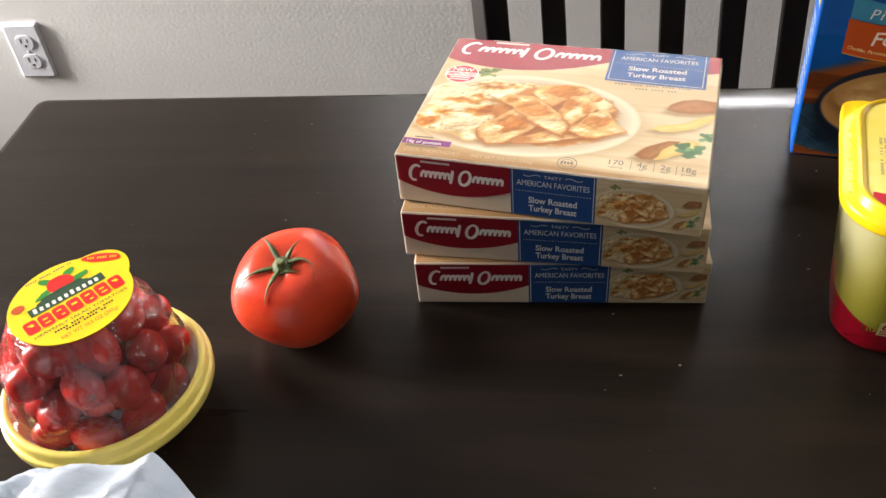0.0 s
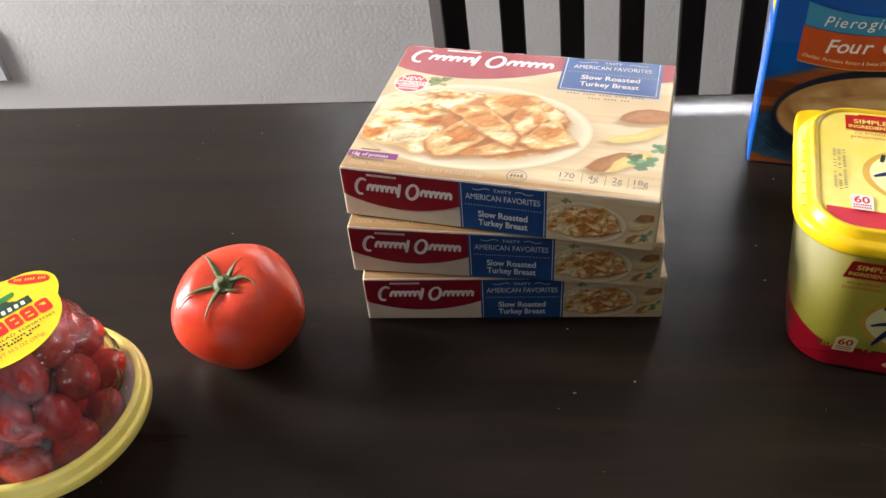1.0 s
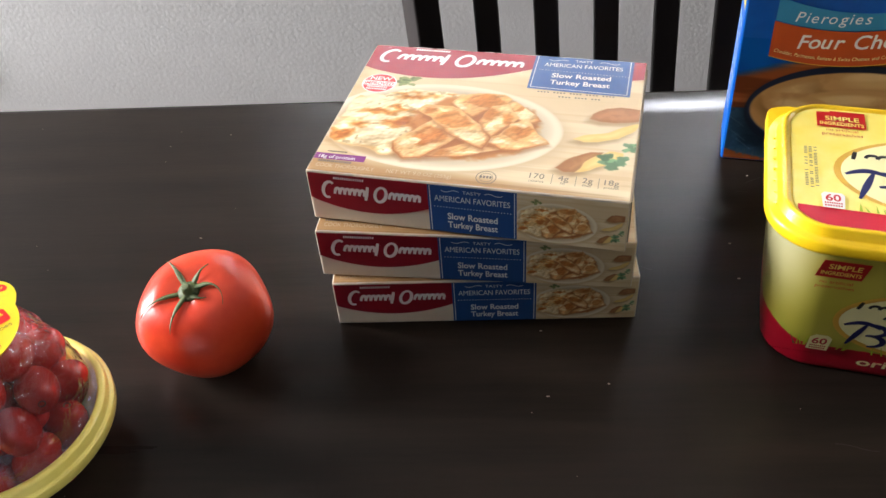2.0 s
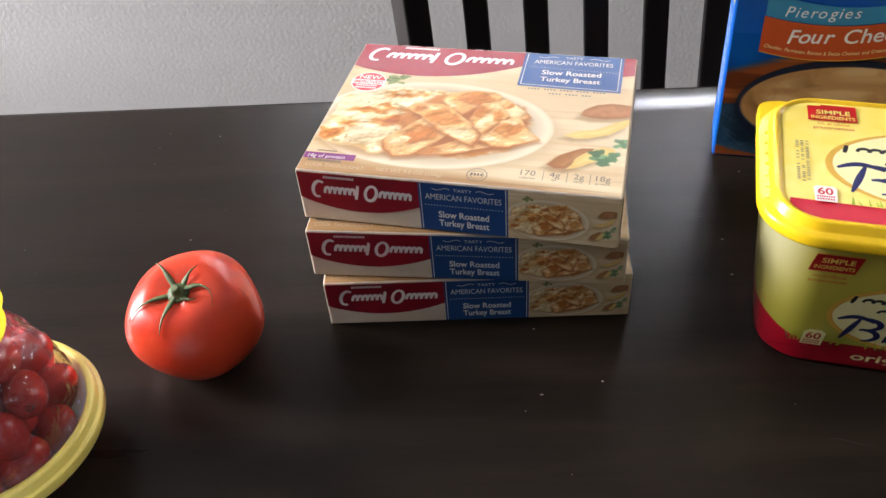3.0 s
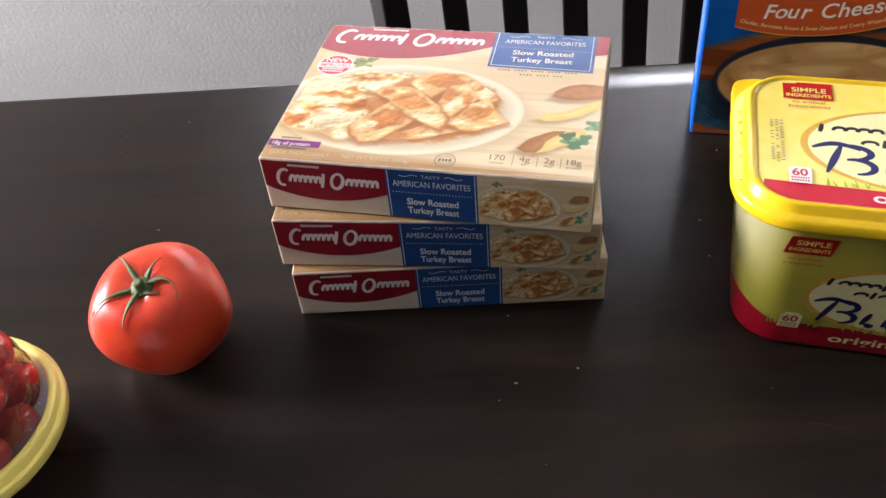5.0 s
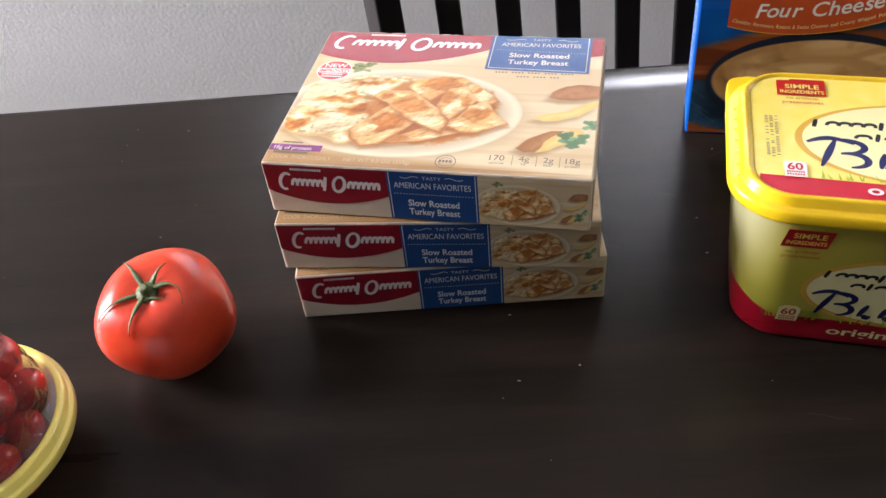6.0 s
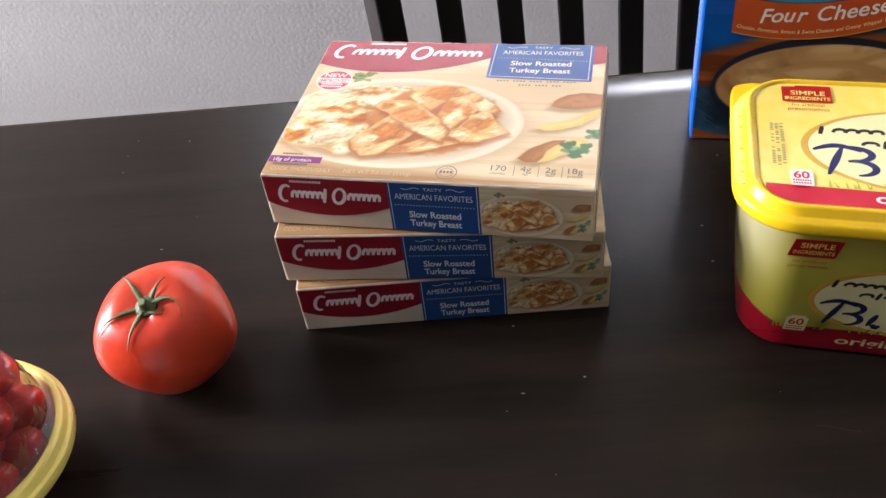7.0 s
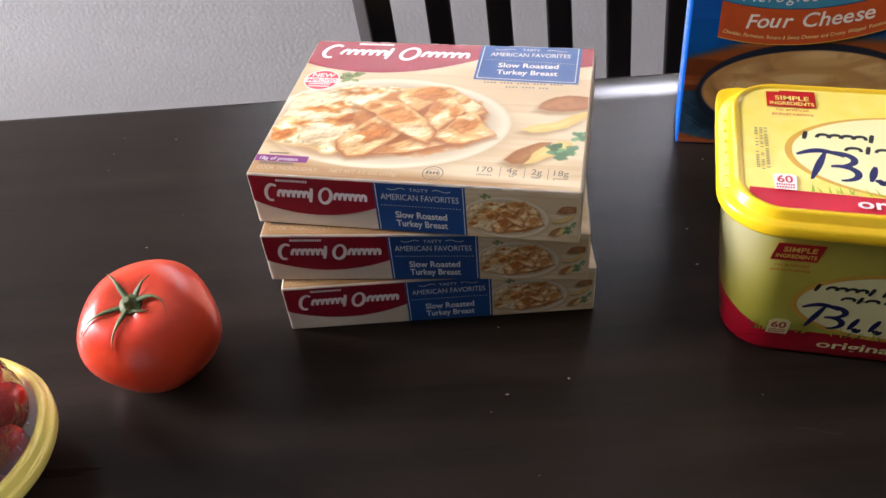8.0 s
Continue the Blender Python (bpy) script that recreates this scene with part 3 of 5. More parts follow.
def outlet(m):
    r = root("wall_outlet", m, "white plastic double wall outlet on the painted wall", "outlet")
    bm = bmesh.new()
    loft(bm, [rounded(0.0355, 0.0565, 0.004, 0.0, 4), rounded(0.0355, 0.0565, 0.004, 0.0035, 4), rounded(0.0305, 0.0515, 0.003, 0.0075, 4)], True, True)
    part("cover_plate", bm, OUTLET_WHITE, r)
    for s in (1, -1):
        bm = bmesh.new()
        loft(bm, [rounded(0.0168, 0.0142, 0.012, 0.006, 6, (0, s * 0.0195)), rounded(0.0168, 0.0142, 0.012, 0.0086, 6, (0, s * 0.0195)), rounded(0.0162, 0.0136, 0.0115, 0.0092, 6, (0, s * 0.0195))], True, True)
        k = part("receptacle", bm, OUTLET_WHITE, r)
        bm = bmesh.new()
        for x, h in ((-0.0063, 0.0046), (0.0063, 0.0036)):
            box(bm, x - 0.0011, x + 0.0011, s * 0.0195 + 0.0035 - h, s * 0.0195 + 0.0035 + h, 0.0088, 0.0096)
        part("blade_slots", bm, OUTLET_SLOT, k, "dark contact slots")
        bm = bmesh.new()
        loft(bm, [[(x, y - 0.007 + s * 0.0195, z) for x, y, _ in circle(0.0025, 0, 14)] for z in (0.0088, 0.0096)], True, True)
        part("ground_hole", bm, OUTLET_SLOT, k, "dark round hole")
    bm = bmesh.new()
    loft(bm, [circle(0.0032, 0.007, 16), circle(0.0032, 0.0082, 16), circle(0.002, 0.0088, 16)], True, True)
    part("screw", bm, OUTLET_WHITE, r)
    return r


outlet(pose(-0.874, WALL_Y, 0.412, 90, 0, 0))

# ---- dining table ----
TX0, TX1, TY0, TY1 = -0.387, 1.22, -0.70, 0.2605
table = root("dining_table", pose(0, 0, 0), "dark espresso-stained wooden dining table with a satin varnish", "table")
bm = bmesh.new()
cx, cy, hx, hy = (TX0 + TX1) / 2, (TY0 + TY1) / 2, (TX1 - TX0) / 2, (TY1 - TY0) / 2
prof = [(0.006, T - 0.034), (0.0, T - 0.028), (0.0, T - 0.006), (0.0012, T - 0.0025), (0.0035, T - 0.0007), (0.007, T)]
loft(bm, [rounded(hx - i, hy - i, 0.0105 - i * 0.4, z, 8, (cx, cy)) for i, z in prof], True, True)
part("tabletop", bm, ESPRESSO, table)
for y0, y1 in ((TY0 + 0.06, TY0 + 0.085), (TY1 - 0.085, TY1 - 0.06)):
    part("apron", boxed(TX0 + 0.14, TX1 - 0.14, y0, y1, T - 0.12, T - 0.035, bevel=0.002), ESPRESSO, table)
for x0, x1 in ((TX0 + 0.06, TX0 + 0.085), (TX1 - 0.085, TX1 - 0.06)):
    part("apron", boxed(x0, x1, TY0 + 0.14, TY1 - 0.14, T - 0.12, T - 0.035, bevel=0.002), ESPRESSO, table)
for x in (TX0 + 0.095, TX1 - 0.095):
    for y in (TY0 + 0.095, TY1 - 0.095):
        bm = bmesh.new()
        loft(bm, [rounded(h, h, 0.006, z, 3, (x, y)) for h, z in ((0.026, 0.0), (0.028, 0.01), (0.042, T - 0.13), (0.042, T - 0.035))], True, True)
        part("leg", bm, ESPRESSO, table)


# ---- dining chair with a slatted back ----
def chair(m):
    r = root("dining_chair", m, "black-stained wooden dining chair with a slatted back, pushed under the table", "chair")
    lean = 0.03
    w = 0.235

    def up(z):
        return lean * max(z - 0.45, 0)

    def rack(z):
        # the loose back leans a little sideways
        return -0.056 * (max(z, 0.45) - 0.68)
    part("seat", boxed(-w, w, -0.42, 0.0, 0.43, 0.465, bevel=0.008), CHAIR_WOOD, r)
    for s in (-1, 1):
        # back posts are turned in towards the sitter
        bm = bmesh.new()
        rings = []
        for z in (0, 0.2, 0.43, 0.6, 0.8, 0.92):
            off = up(z) + (0.05 * (1 - z / 0.43) if z < 0.43 else 0)
            a = radians(-s * 31)
            rings.append([(rack(z) + s * (w - 0.0225) + x * math.cos(a) - y * math.sin(a), off + x * math.sin(a) + y * math.cos(a), z) for x, y, _ in rounded(0.0160, 0.0180, 0.003, 0, 3)])
        loft(bm, rings, True, True)
        part("back_post", bm, CHAIR_WOOD, r)
        bm = bmesh.new()
        loft(bm, [rounded(h, h, 0.004, z, 3, (s * (w - 0.03), -0.39)) for h, z in ((0.016, 0), (0.021, 0.428))], True, True)
        part("leg", bm, CHAIR_WOOD, r)
        part("side_stretcher", boxed(s * (w - 0.03) - 0.01, s * (w - 0.03) + 0.01, -0.37, 0.0, 0.17, 0.2, bevel=0.002), CHAIR_WOOD, r)
    part("front_apron", boxed(-w + 0.05, w - 0.05, -0.4, -0.38, 0.36, 0.428, bevel=0.002), CHAIR_WOOD, r)
    bm = bmesh.new()
    loft(bm, [[(rack(z) + x, y + up(z), z) for x, y in ((-w + 0.041, -0.012), (w - 0.041, -0.012), (w - 0.041, 0.012), (-w + 0.041, 0.012))] for z in (0.85, 0.915)], True, True)
    bmesh.ops.bevel(bm, geom=bm.edges[:], offset=0.003, segments=2, affect="EDGES")
    part("top_rail", bm, CHAIR_WOOD, r)
    part("lower_rail", boxed(rack(0.52) - w + 0.041, rack(0.52) + w - 0.041, -0.011, 0.011, 0.5, 0.54, bevel=0.002), CHAIR_WOOD, r)
    for i in range(5):
        x = -w + 0.0972 + i * 0.0687
        bm = bmesh.new()
        loft(bm, [rounded(0.0142, 0.0065, 0.003, z, 2, (rack(z) + x, up(z))) for z in (0.54, 0.7, 0.85)], True, True)
        part("slat", bm, CHAIR_WOOD, r)
    return r


chair(pose(0.23, 0.55, 0))


# ---- frozen meal cartons ----
BW, BD, BH = 0.1832, 0.142, 0.0348
MEAL = random.Random(5)


def bow(x0, x1, ya, ym, yb, n=16):
    """Points of a sagging line from (x0, ya) over the middle ym to (x1, yb)."""
    out = []
    for i in range(n + 1):
        t = i / n
        out.append((x0 + (x1 - x0) * t, (1 - t) ** 2 * ya + 2 * t * (1 - t) * (2 * ym - (ya + yb) / 2) + t * t * yb))
    return out


def scribble(p, x, y, w, h, m, layer, thick=0.15, plan="J.nnnnnnl..O.nnnnnn"):
    """Loose brush line in the size of a brand's script, without letters: J a tall sweep, n humps, l a tall stroke, O a ring, . a gap."""
    wide = {"J": 0.95, "n": 0.46, "l": 0.42, "O": 1.2, ".": 0.22}
    k = w / sum(wide[c] for c in plan)
    brush = lambda t: h * thick * (0.8 + 0.45 * math.sin(math.pi * (0.1 + 0.8 * t)))
    lean = lambda a, b: (x + a + 0.22 * b, y + b)
    for c in plan:
        n = wide[c] * k
        if c == "J":
            p.stroke([lean(n * (0.62 + 0.55 * math.cos(a)), h * (0.48 + 0.50 * math.sin(a))) for a in [0.9 + 4.2 * t / 20 for t in range(21)]], brush, m, layer)
        elif c == "n":
            p.stroke([lean(n * (0.5 - 0.48 * math.cos(math.pi * t / 14)), h * 0.62 * math.sin(math.pi * (0.03 + 0.94 * t / 14)) ** 0.4) for t in range(15)], brush, m, layer)
        elif c == "l":
            p.stroke([lean(n * 0.45, h * (0.88 - 0.88 * t / 6)) for t in range(7)], brush, m, layer)
        elif c == "O":
            p.stroke([lean(n * (0.5 + 0.42 * math.cos(a)), h * (0.46 + 0.46 * math.sin(a))) for a in [2.1 + 6.4 * t / 30 for t in range(31)]], brush, m, layer)
        x += n


def meat_slice(p, pts, gravy, creams, deep=0.5):
    """One slice of roast turkey: shade below, browned rim, gravy, pale cut face."""
    st = p.step
    mx, my = sum(q[0] for q in pts) / len(pts), sum(q[1] for q in pts) / len(pts)
    pts = [(mx + (x - mx) * 1.12, my + (y - my) * 1.12) for x, y in pts]
    p.lay(st(p.inside(pts, 0.003, -0.016), -0.018, 0.012), (140, 84, 44), 0.55)
    d = p.inside(pts, wob=0.006)
    m = st(d, -0.003, 0.004)
    n = p.noise(14, 4)
    p.lay(m, (226, 178, 118))
    p.lay(m * st(n, -0.1, 0.5), (238, 204, 152), 0.7)
    cy = sum(q[1] for q in pts) / len(pts)
    low = st(cy - p.y, -0.03, 0.07)
    p.lay(m * st(-d, -0.022, -0.004) * (0.06 + 0.94 * low), (186, 116, 60), 0.75)
    for cx, cy, rx, ry, rot in gravy:
        g = p.oval(cx, cy, rx, ry, rot, wob=0.016)
        p.lay(m * st(g, -0.006, 0.010), (200, 132, 68))
        p.lay(m * st(g + 0.010 * p.noise(20, 3), 0.010, 0.030), (182, 108, 48), deep)
        p.lay(m * st(g, 0.004, 0.02) * st(p.noise(12, 2), 0.2, 0.6), (222, 166, 100), 0.6)
    for cx, cy, rx, ry, rot in creams:
        g = p.oval(cx, cy, rx, ry, rot, wob=0.018)
        p.lay(m * st(g, -0.004, 0.008), (252, 230, 188), 0.95)
        p.lay(m * st(g, 0.0, 0.01) * st(p.noise(40, 3, 0.5, 1.5), 0.1, 0.5), (226, 184, 126), 0.55)
    p.lay(m * st(-d, -0.009, -0.001) * low, (140, 78, 36), 0.7)
    p.grain(d, 0.012, p.noise(16, 4), 0.005)


def plate_of_food(p):
    """The plate with mashed potato, gravy and sliced turkey."""
    st = p.step
    plate = p.oval(0.362, 0.385, 0.402, 0.312)
    p.lay(st(p.oval(0.372, 0.362, 0.410, 0.312), -0.03, 0.03), (196, 170, 132), 0.55)
    p.lay(st(plate, -0.003, 0.004), (226, 212, 188))
    p.lay(st(plate, 0.022, 0.060), (204, 188, 160), 0.9)
    p.lay(st(plate, 0.058, 0.085), (224, 208, 180), 0.8)
    p.lay(st(plate, 0.0, 0.01) * st(0.02 - abs(plate - 0.012), 0.0, 0.016), (240, 230, 210), 0.7)
    # the heap of potato
    heap = [(0.145, 0.600), (0.190, 0.634), (0.338, 0.628), (0.400, 0.642), (0.42, 0.605), (0.385, 0.55), (0.30, 0.50), (0.32, 0.40), (0.284, 0.322), (0.25, 0.24),
            (0.254, 0.157), (0.205, 0.146), (0.139, 0.168), (0.086, 0.184), (0.010, 0.228), (0.006, 0.372), (0.022, 0.447), (0.046, 0.546)]
    p.lay(st(p.inside(heap, 0.006, -0.02), -0.03, 0.02), (170, 124, 78), 0.6)
    d = p.inside(heap, wob=0.020)
    m = st(d, -0.004, 0.006)
    p.lay(m, (236, 216, 176))
    big, fine = p.noise(9, 3, 0.8, 1.2), p.noise(24, 4)
    p.lay(m * st(big, -0.05, -0.5), (214, 176, 120), 0.9)
    p.lay(m * st(fine, 0.1, 0.6), (245, 231, 200), 0.7)
    p.lay(m * st(-d, -0.03, 0.0) * st(0.32 - p.y, -0.1, 0.12), (206, 164, 108), 0.8)
    for cx, cy, rx, ry, rot in ((0.245, 0.583, 0.072, 0.022, 0), (0.155, 0.452, 0.095, 0.020, 4), (0.048, 0.262, 0.052, 0.040, -24), (0.222, 0.385, 0.038, 0.052, -30),
                                (0.215, 0.478, 0.060, 0.022, -4), (0.370, 0.626, 0.030, 0.010, 4), (0.085, 0.350, 0.045, 0.022, 16)):
        g = p.oval(cx, cy, rx, ry, rot, wob=0.024)
        p.lay(m * st(g, -0.010, 0.010), (206, 142, 70), 0.95)
        p.lay(m * st(g, 0.006, 0.020), (182, 106, 44), 0.95)
    p.grain(d, 0.02, p.noise(10, 4), 0.010)
    p.lay(m * st(p.noise(46, 2), 0.75, 0.95), (150, 120, 78), 0.5)
    # gravy pools under the slices
    g = p.oval(0.475, 0.395, 0.215, 0.235, -8, wob=0.02)
    p.lay(st(g, -0.012, 0.02), (190, 126, 68))
    p.lay(st(g, 0.0, 0.03) * st(p.noise(16, 3), -0.1, 0.4), (150, 88, 42), 0.6)
    # slices, the farthest first
    meat_slice(p, [(0.550, 0.602), (0.591, 0.591), (0.646, 0.527), (0.676, 0.477), (0.649, 0.435), (0.598, 0.472)], ((0.60, 0.54, 0.02, 0.03, -40),), ((0.625, 0.515, 0.035, 0.04, -40),))
    meat_slice(p, [(0.401, 0.614), (0.46, 0.638), (0.533, 0.640), (0.56, 0.611), (0.539, 0.564), (0.485, 0.514), (0.459, 0.466), (0.413, 0.504), (0.382, 0.56)], ((0.475, 0.590, 0.075, 0.048, -6),), ((0.415, 0.535, 0.032, 0.016, -40),), 0.25)
    meat_slice(p, [(0.486, 0.436), (0.514, 0.543), (0.556, 0.561), (0.604, 0.473), (0.572, 0.387), (0.546, 0.338), (0.515, 0.359)], ((0.51, 0.485, 0.03, 0.055, -20), (0.575, 0.46, 0.02, 0.05, 20)), ((0.533, 0.425, 0.018, 0.062, -14), (0.552, 0.45, 0.008, 0.03, -8)))
    meat_slice(p, [(0.348, 0.167), (0.396, 0.222), (0.463, 0.260), (0.519, 0.260), (0.582, 0.255), (0.526, 0.220), (0.448, 0.178), (0.372, 0.159)], ((0.40, 0.19, 0.04, 0.016, 20),), ((0.48, 0.225, 0.06, 0.012, 14),), 0.2)
    meat_slice(p, [(0.567, 0.351), (0.594, 0.429), (0.641, 0.454), (0.690, 0.360), (0.715, 0.318), (0.677, 0.293), (0.638, 0.261), (0.581, 0.261), (0.512, 0.308)], ((0.622, 0.375, 0.046, 0.056, -20),), ((0.560, 0.310, 0.045, 0.022, -12), (0.615, 0.432, 0.022, 0.014, 10), (0.690, 0.335, 0.02, 0.014, 20)), 0.2)
    meat_slice(p, [(0.240, 0.247), (0.284, 0.322), (0.327, 0.410), (0.380, 0.360), (0.418, 0.298), (0.374, 0.217), (0.339, 0.157), (0.290, 0.146), (0.256, 0.180)], ((0.345, 0.300, 0.055, 0.075, -30),), ((0.278, 0.250, 0.030, 0.042, -30),), 0.7)
    meat_slice(p, [(0.283, 0.471), (0.305, 0.511), (0.383, 0.517), (0.429, 0.472), (0.491, 0.402), (0.525, 0.332), (0.514, 0.259), (0.459, 0.288), (0.387, 0.348), (0.335, 0.427)], ((0.405, 0.430, 0.080, 0.042, -34), (0.31, 0.485, 0.02, 0.02, 0)), ((0.465, 0.330, 0.058, 0.024, -34), (0.35, 0.50, 0.03, 0.012, 0)), 0.55)


def potato_piece(p, pts, colour, dark):
    p.lay(p.step(p.inside(pts, -0.008, -0.022), -0.02, 0.015), (150, 118, 82), 0.6)
    d = p.inside(pts, wob=0.004)
    m = p.step(d, -0.003, 0.004)
    p.lay(m, colour)
    p.lay(m * p.step(-d, -0.03, -0.004), dark, 0.55)
    p.lay(m * p.step(p.noise(24, 3), 0.0, 0.6), dark, 0.4)


def sprig(p, cx, cy, r, n, colour):
    """Parsley: ragged leaf lobes round a centre."""
    for k in range(n):
        a = p.rng.uniform(0, 6.28)
        q = r * p.rng.uniform(0.25, 0.8)
        d = p.oval(cx + q * math.cos(a), cy + 1.25 * q * math.sin(a), r * 0.42, r * 0.34, math.degrees(a), wob=r * 0.35)
        p.lay(p.step(d, -0.002, 0.003), np.array(colour) * p.rng.uniform(0.75, 1.2), 0.95)


def meal_photo(nx, ny, x0, y0, x1, y1, shown_all):
    p = Photo(x0, y0, x1, y1, nx, ny, (222, 200, 164))
    st = p.step
    # pale boards with soft grain, tan towards the near edge
    p.lay(st(p.noise(3, 3, 0.6, 3), -0.1, 0.5), (234, 218, 188), 0.9)
    p.lay(st(p.noise(5, 4, 0.25, 9), 0.15, 0.7), (208, 180, 138), 0.45)
    if shown_all:
        p.lay(st(0.115 - p.y + 0.10 * (0.25 - p.x), 0.0, 0.07), (176, 136, 92), 0.85)
        p.lay(st(p.noise(6, 4, 0.2, 8), 0.1, 0.6) * st(0.12 - p.y, 0, 0.04), (150, 110, 70), 0.5)
        p.lay(st(0.16 - p.x, 0.0, 0.2) * st(p.y, 0.4, 0.5), (206, 176, 134), 0.6)
    plate_of_food(p)
    potato_piece(p, [(0.836, 0.515), (0.850, 0.560), (0.885, 0.605), (0.93, 0.622), (1.01, 0.610), (1.01, 0.53), (0.93, 0.505), (0.88, 0.498)], (188, 136, 92), (150, 98, 60))
    potato_piece(p, [(0.796, 0.365), (0.83, 0.395), (0.90, 0.430), (0.975, 0.500), (0.998, 0.510), (0.985, 0.455), (0.94, 0.395), (0.88, 0.360), (0.83, 0.352)], (243, 219, 150), (224, 190, 116))
    potato_piece(p, [(0.762, 0.165), (0.80, 0.235), (0.86, 0.285), (0.90, 0.290), (0.86, 0.20), (0.825, 0.150), (0.79, 0.145)], (184, 132, 82), (150, 98, 58))
    potato_piece(p, [(0.822, 0.148), (0.845, 0.205), (0.875, 0.265), (0.915, 0.305), (0.96, 0.300), (0.95, 0.25), (0.90, 0.20), (0.86, 0.165)], (242, 216, 146), (222, 184, 112))
    sprig(p, 0.930, 0.250, 0.046, 16, (118, 156, 116))
    sprig(p, 0.985, 0.345, 0.032, 9, (122, 160, 120))
    sprig(p, 0.185, 0.690, 0.040, 10, (132, 142, 92))
    return p


def meal_box(m):
    r = root("frozen_meal_box", m, "cream and maroon frozen turkey meal carton in a stack", "food box", "stack of meal cartons")
    # carton: slightly bowed lid and soft worn edges
    bm = boxed(0, BW, 0, BD, 0, BH, bevel=0.0011, seg=2)
    part("carton", bm, KRAFT, r)
    # glued end flaps show as thin seams
    part("end_flap", boxed(BW - 0.0004, BW + 0.0007, 0.004, BD - 0.004, 0.0035, BH - 0.0025, bevel=0.0003, seg=1), FLAP, r, "tan glued end flap")
    part("end_flap", boxed(-0.0007, 0.0004, 0.004, BD - 0.004, 0.0035, BH - 0.0025, bevel=0.0003, seg=1), FLAP, r, "tan glued end flap")
    top = face_frame((0, 0, BH), (1, 0, 0), (0, 1, 0))
    e = 0.0009
    C = (e, e, BW - e, BD - e)
    X, Y = (lambda u: u * BW), (lambda v: v * BD)
    for name, fm, x0, x1, y in (("worn_edge", top, 0.0, BW, BD - 0.0006), ("worn_edge", top, 0.0, BW, 0.0005), ("worn_edge", face_frame((0, 0, 0), (1, 0, 0), (0, 0, 1)), 0.0, BW, BH - 0.0004)):
        p = Print(0.0002)
        x = x0 + 0.001
        while x < x1 - 0.006:
            n = MEAL.uniform(0.003, 0.02)
            w0 = MEAL.uniform(0.0002, 0.0009)
            p.stroke([(x + n * t / 5, y - MEAL.uniform(0, 0.0002)) for t in range(6)], lambda t: w0 * math.sin(math.pi * (0.1 + 0.8 * t)), WORN, 0)
            x += n + MEAL.uniform(0.0, 0.012)
        p.make(name, r, fm, "whitish scuffed carton edge", kind="stuff")
    # photograph on the lid, then the maroon band
    meal_photo(380, 250, C[0] / BW, C[1] / BD, C[2] / BW, 0.92, True).make("food_picture", r, top, BW, BD, 0, 0, 0.0002, "printed plate of sliced turkey, gravy and mashed potato")
    p = Print()
    p.poly([(C[0], C[3])] + [(max(x, C[0]), y) for x, y in bow(0, X(0.64), Y(0.80), Y(0.745), Y(0.90))] + [(X(0.64), C[3])], RED, 1)
    p.poly([(X(0.95), Y(0.835)), (C[2], Y(0.85)), (C[2], C[3]), (X(0.95), C[3])], RED, 1)
    p.make("brand_panel", r, top, "maroon printed band")
    p = Print(0.00027)
    scribble(p, X(0.035), Y(0.855), X(0.525), 0.0150, WHITE, 3)
    p.bars(X(0.16), Y(0.968), X(0.13), 0.0020, (1,) * 14, WHITE, 3, slant=0.2, weight=0.7)
    p.make("brand_script", r, top, "white slanted brand strokes", kind="stuff")
    p = Print(0.00030)
    p.poly([(X(0.606), C[3]), (X(0.606), Y(0.716)), (X(0.72), Y(0.709)), (X(0.84), Y(0.704)), (X(0.955), Y(0.702)), (X(0.955), C[3])], BLUE, 4)
    w = 0.0005
    for a, b in (((0.616, 0.99), (0.616, 0.730)), ((0.616, 0.730), (0.944, 0.716)), ((0.944, 0.716), (0.944, 0.99))):
        p.stroke([(X(a[0]), Y(a[1])), (X(b[0]), Y(b[1]))], w, WHITE, 6)
    p.text("TASTY", X(0.781), Y(0.958), 0.0026, WHITE, 6, centre=True, stretch=1.1)
    for s in (-1, 1):
        p.stroke([(X(0.781 + s * (0.055 + 0.07 * t / 8)), Y(0.965) + 0.0008 * math.sin(t * 0.8)) for t in range(9)], 0.0004, WHITE, 6)
    p.text("AMERICAN FAVORITES", X(0.781), Y(0.908), 0.0046, WHITE, 6, width=X(0.275), centre=True)
    for i in range(30):
        p.oval(X(0.632 + i * 0.0107), Y(0.878 - i * 0.0006), 0.00035, 0.00035, WHITE, 6, n=6)
    p.text("Slow Roasted", X(0.781), Y(0.818), 0.0052, WHITE, 6, width=X(0.205), centre=True, weight=0.02)
    p.text("Turkey Breast", X(0.781), Y(0.762), 0.0052, WHITE, 6, width=X(0.205), centre=True, weight=0.02)
    p.make("name_panel", r, top, "blue panel with white lettering")
    p = Print(0.00027)
    p.oval(X(0.088), Y(0.665), X(0.062), Y(0.078), WHITE, 5)
    p.oval(X(0.088), Y(0.665), X(0.058), Y(0.073), NEWRED, 6)
    p.text("NEW", X(0.088), Y(0.69), 0.0042, WHITE, 8, centre=True, stretch=1.1, weight=0.02)
    p.rect(X(0.030), Y(0.645), X(0.146), Y(0.681), WHITE, 8)
    p.text("IMPROVED", X(0.088), Y(0.650), 0.0038, NEWRED, 10, width=X(0.105), centre=True, weight=0.02)
    for v in (0.63, 0.612):
        p.bars(X(0.05), Y(v), X(0.075), 0.0014, (1,) * 10, WHITE, 8, 0, 0.75)
    p.make("round_badge", r, top, "red and white round badge")
    p = Print(0.00027)
    p.rect(C[0], Y(0.082), X(0.172), Y(0.122), PURPLE, 24)
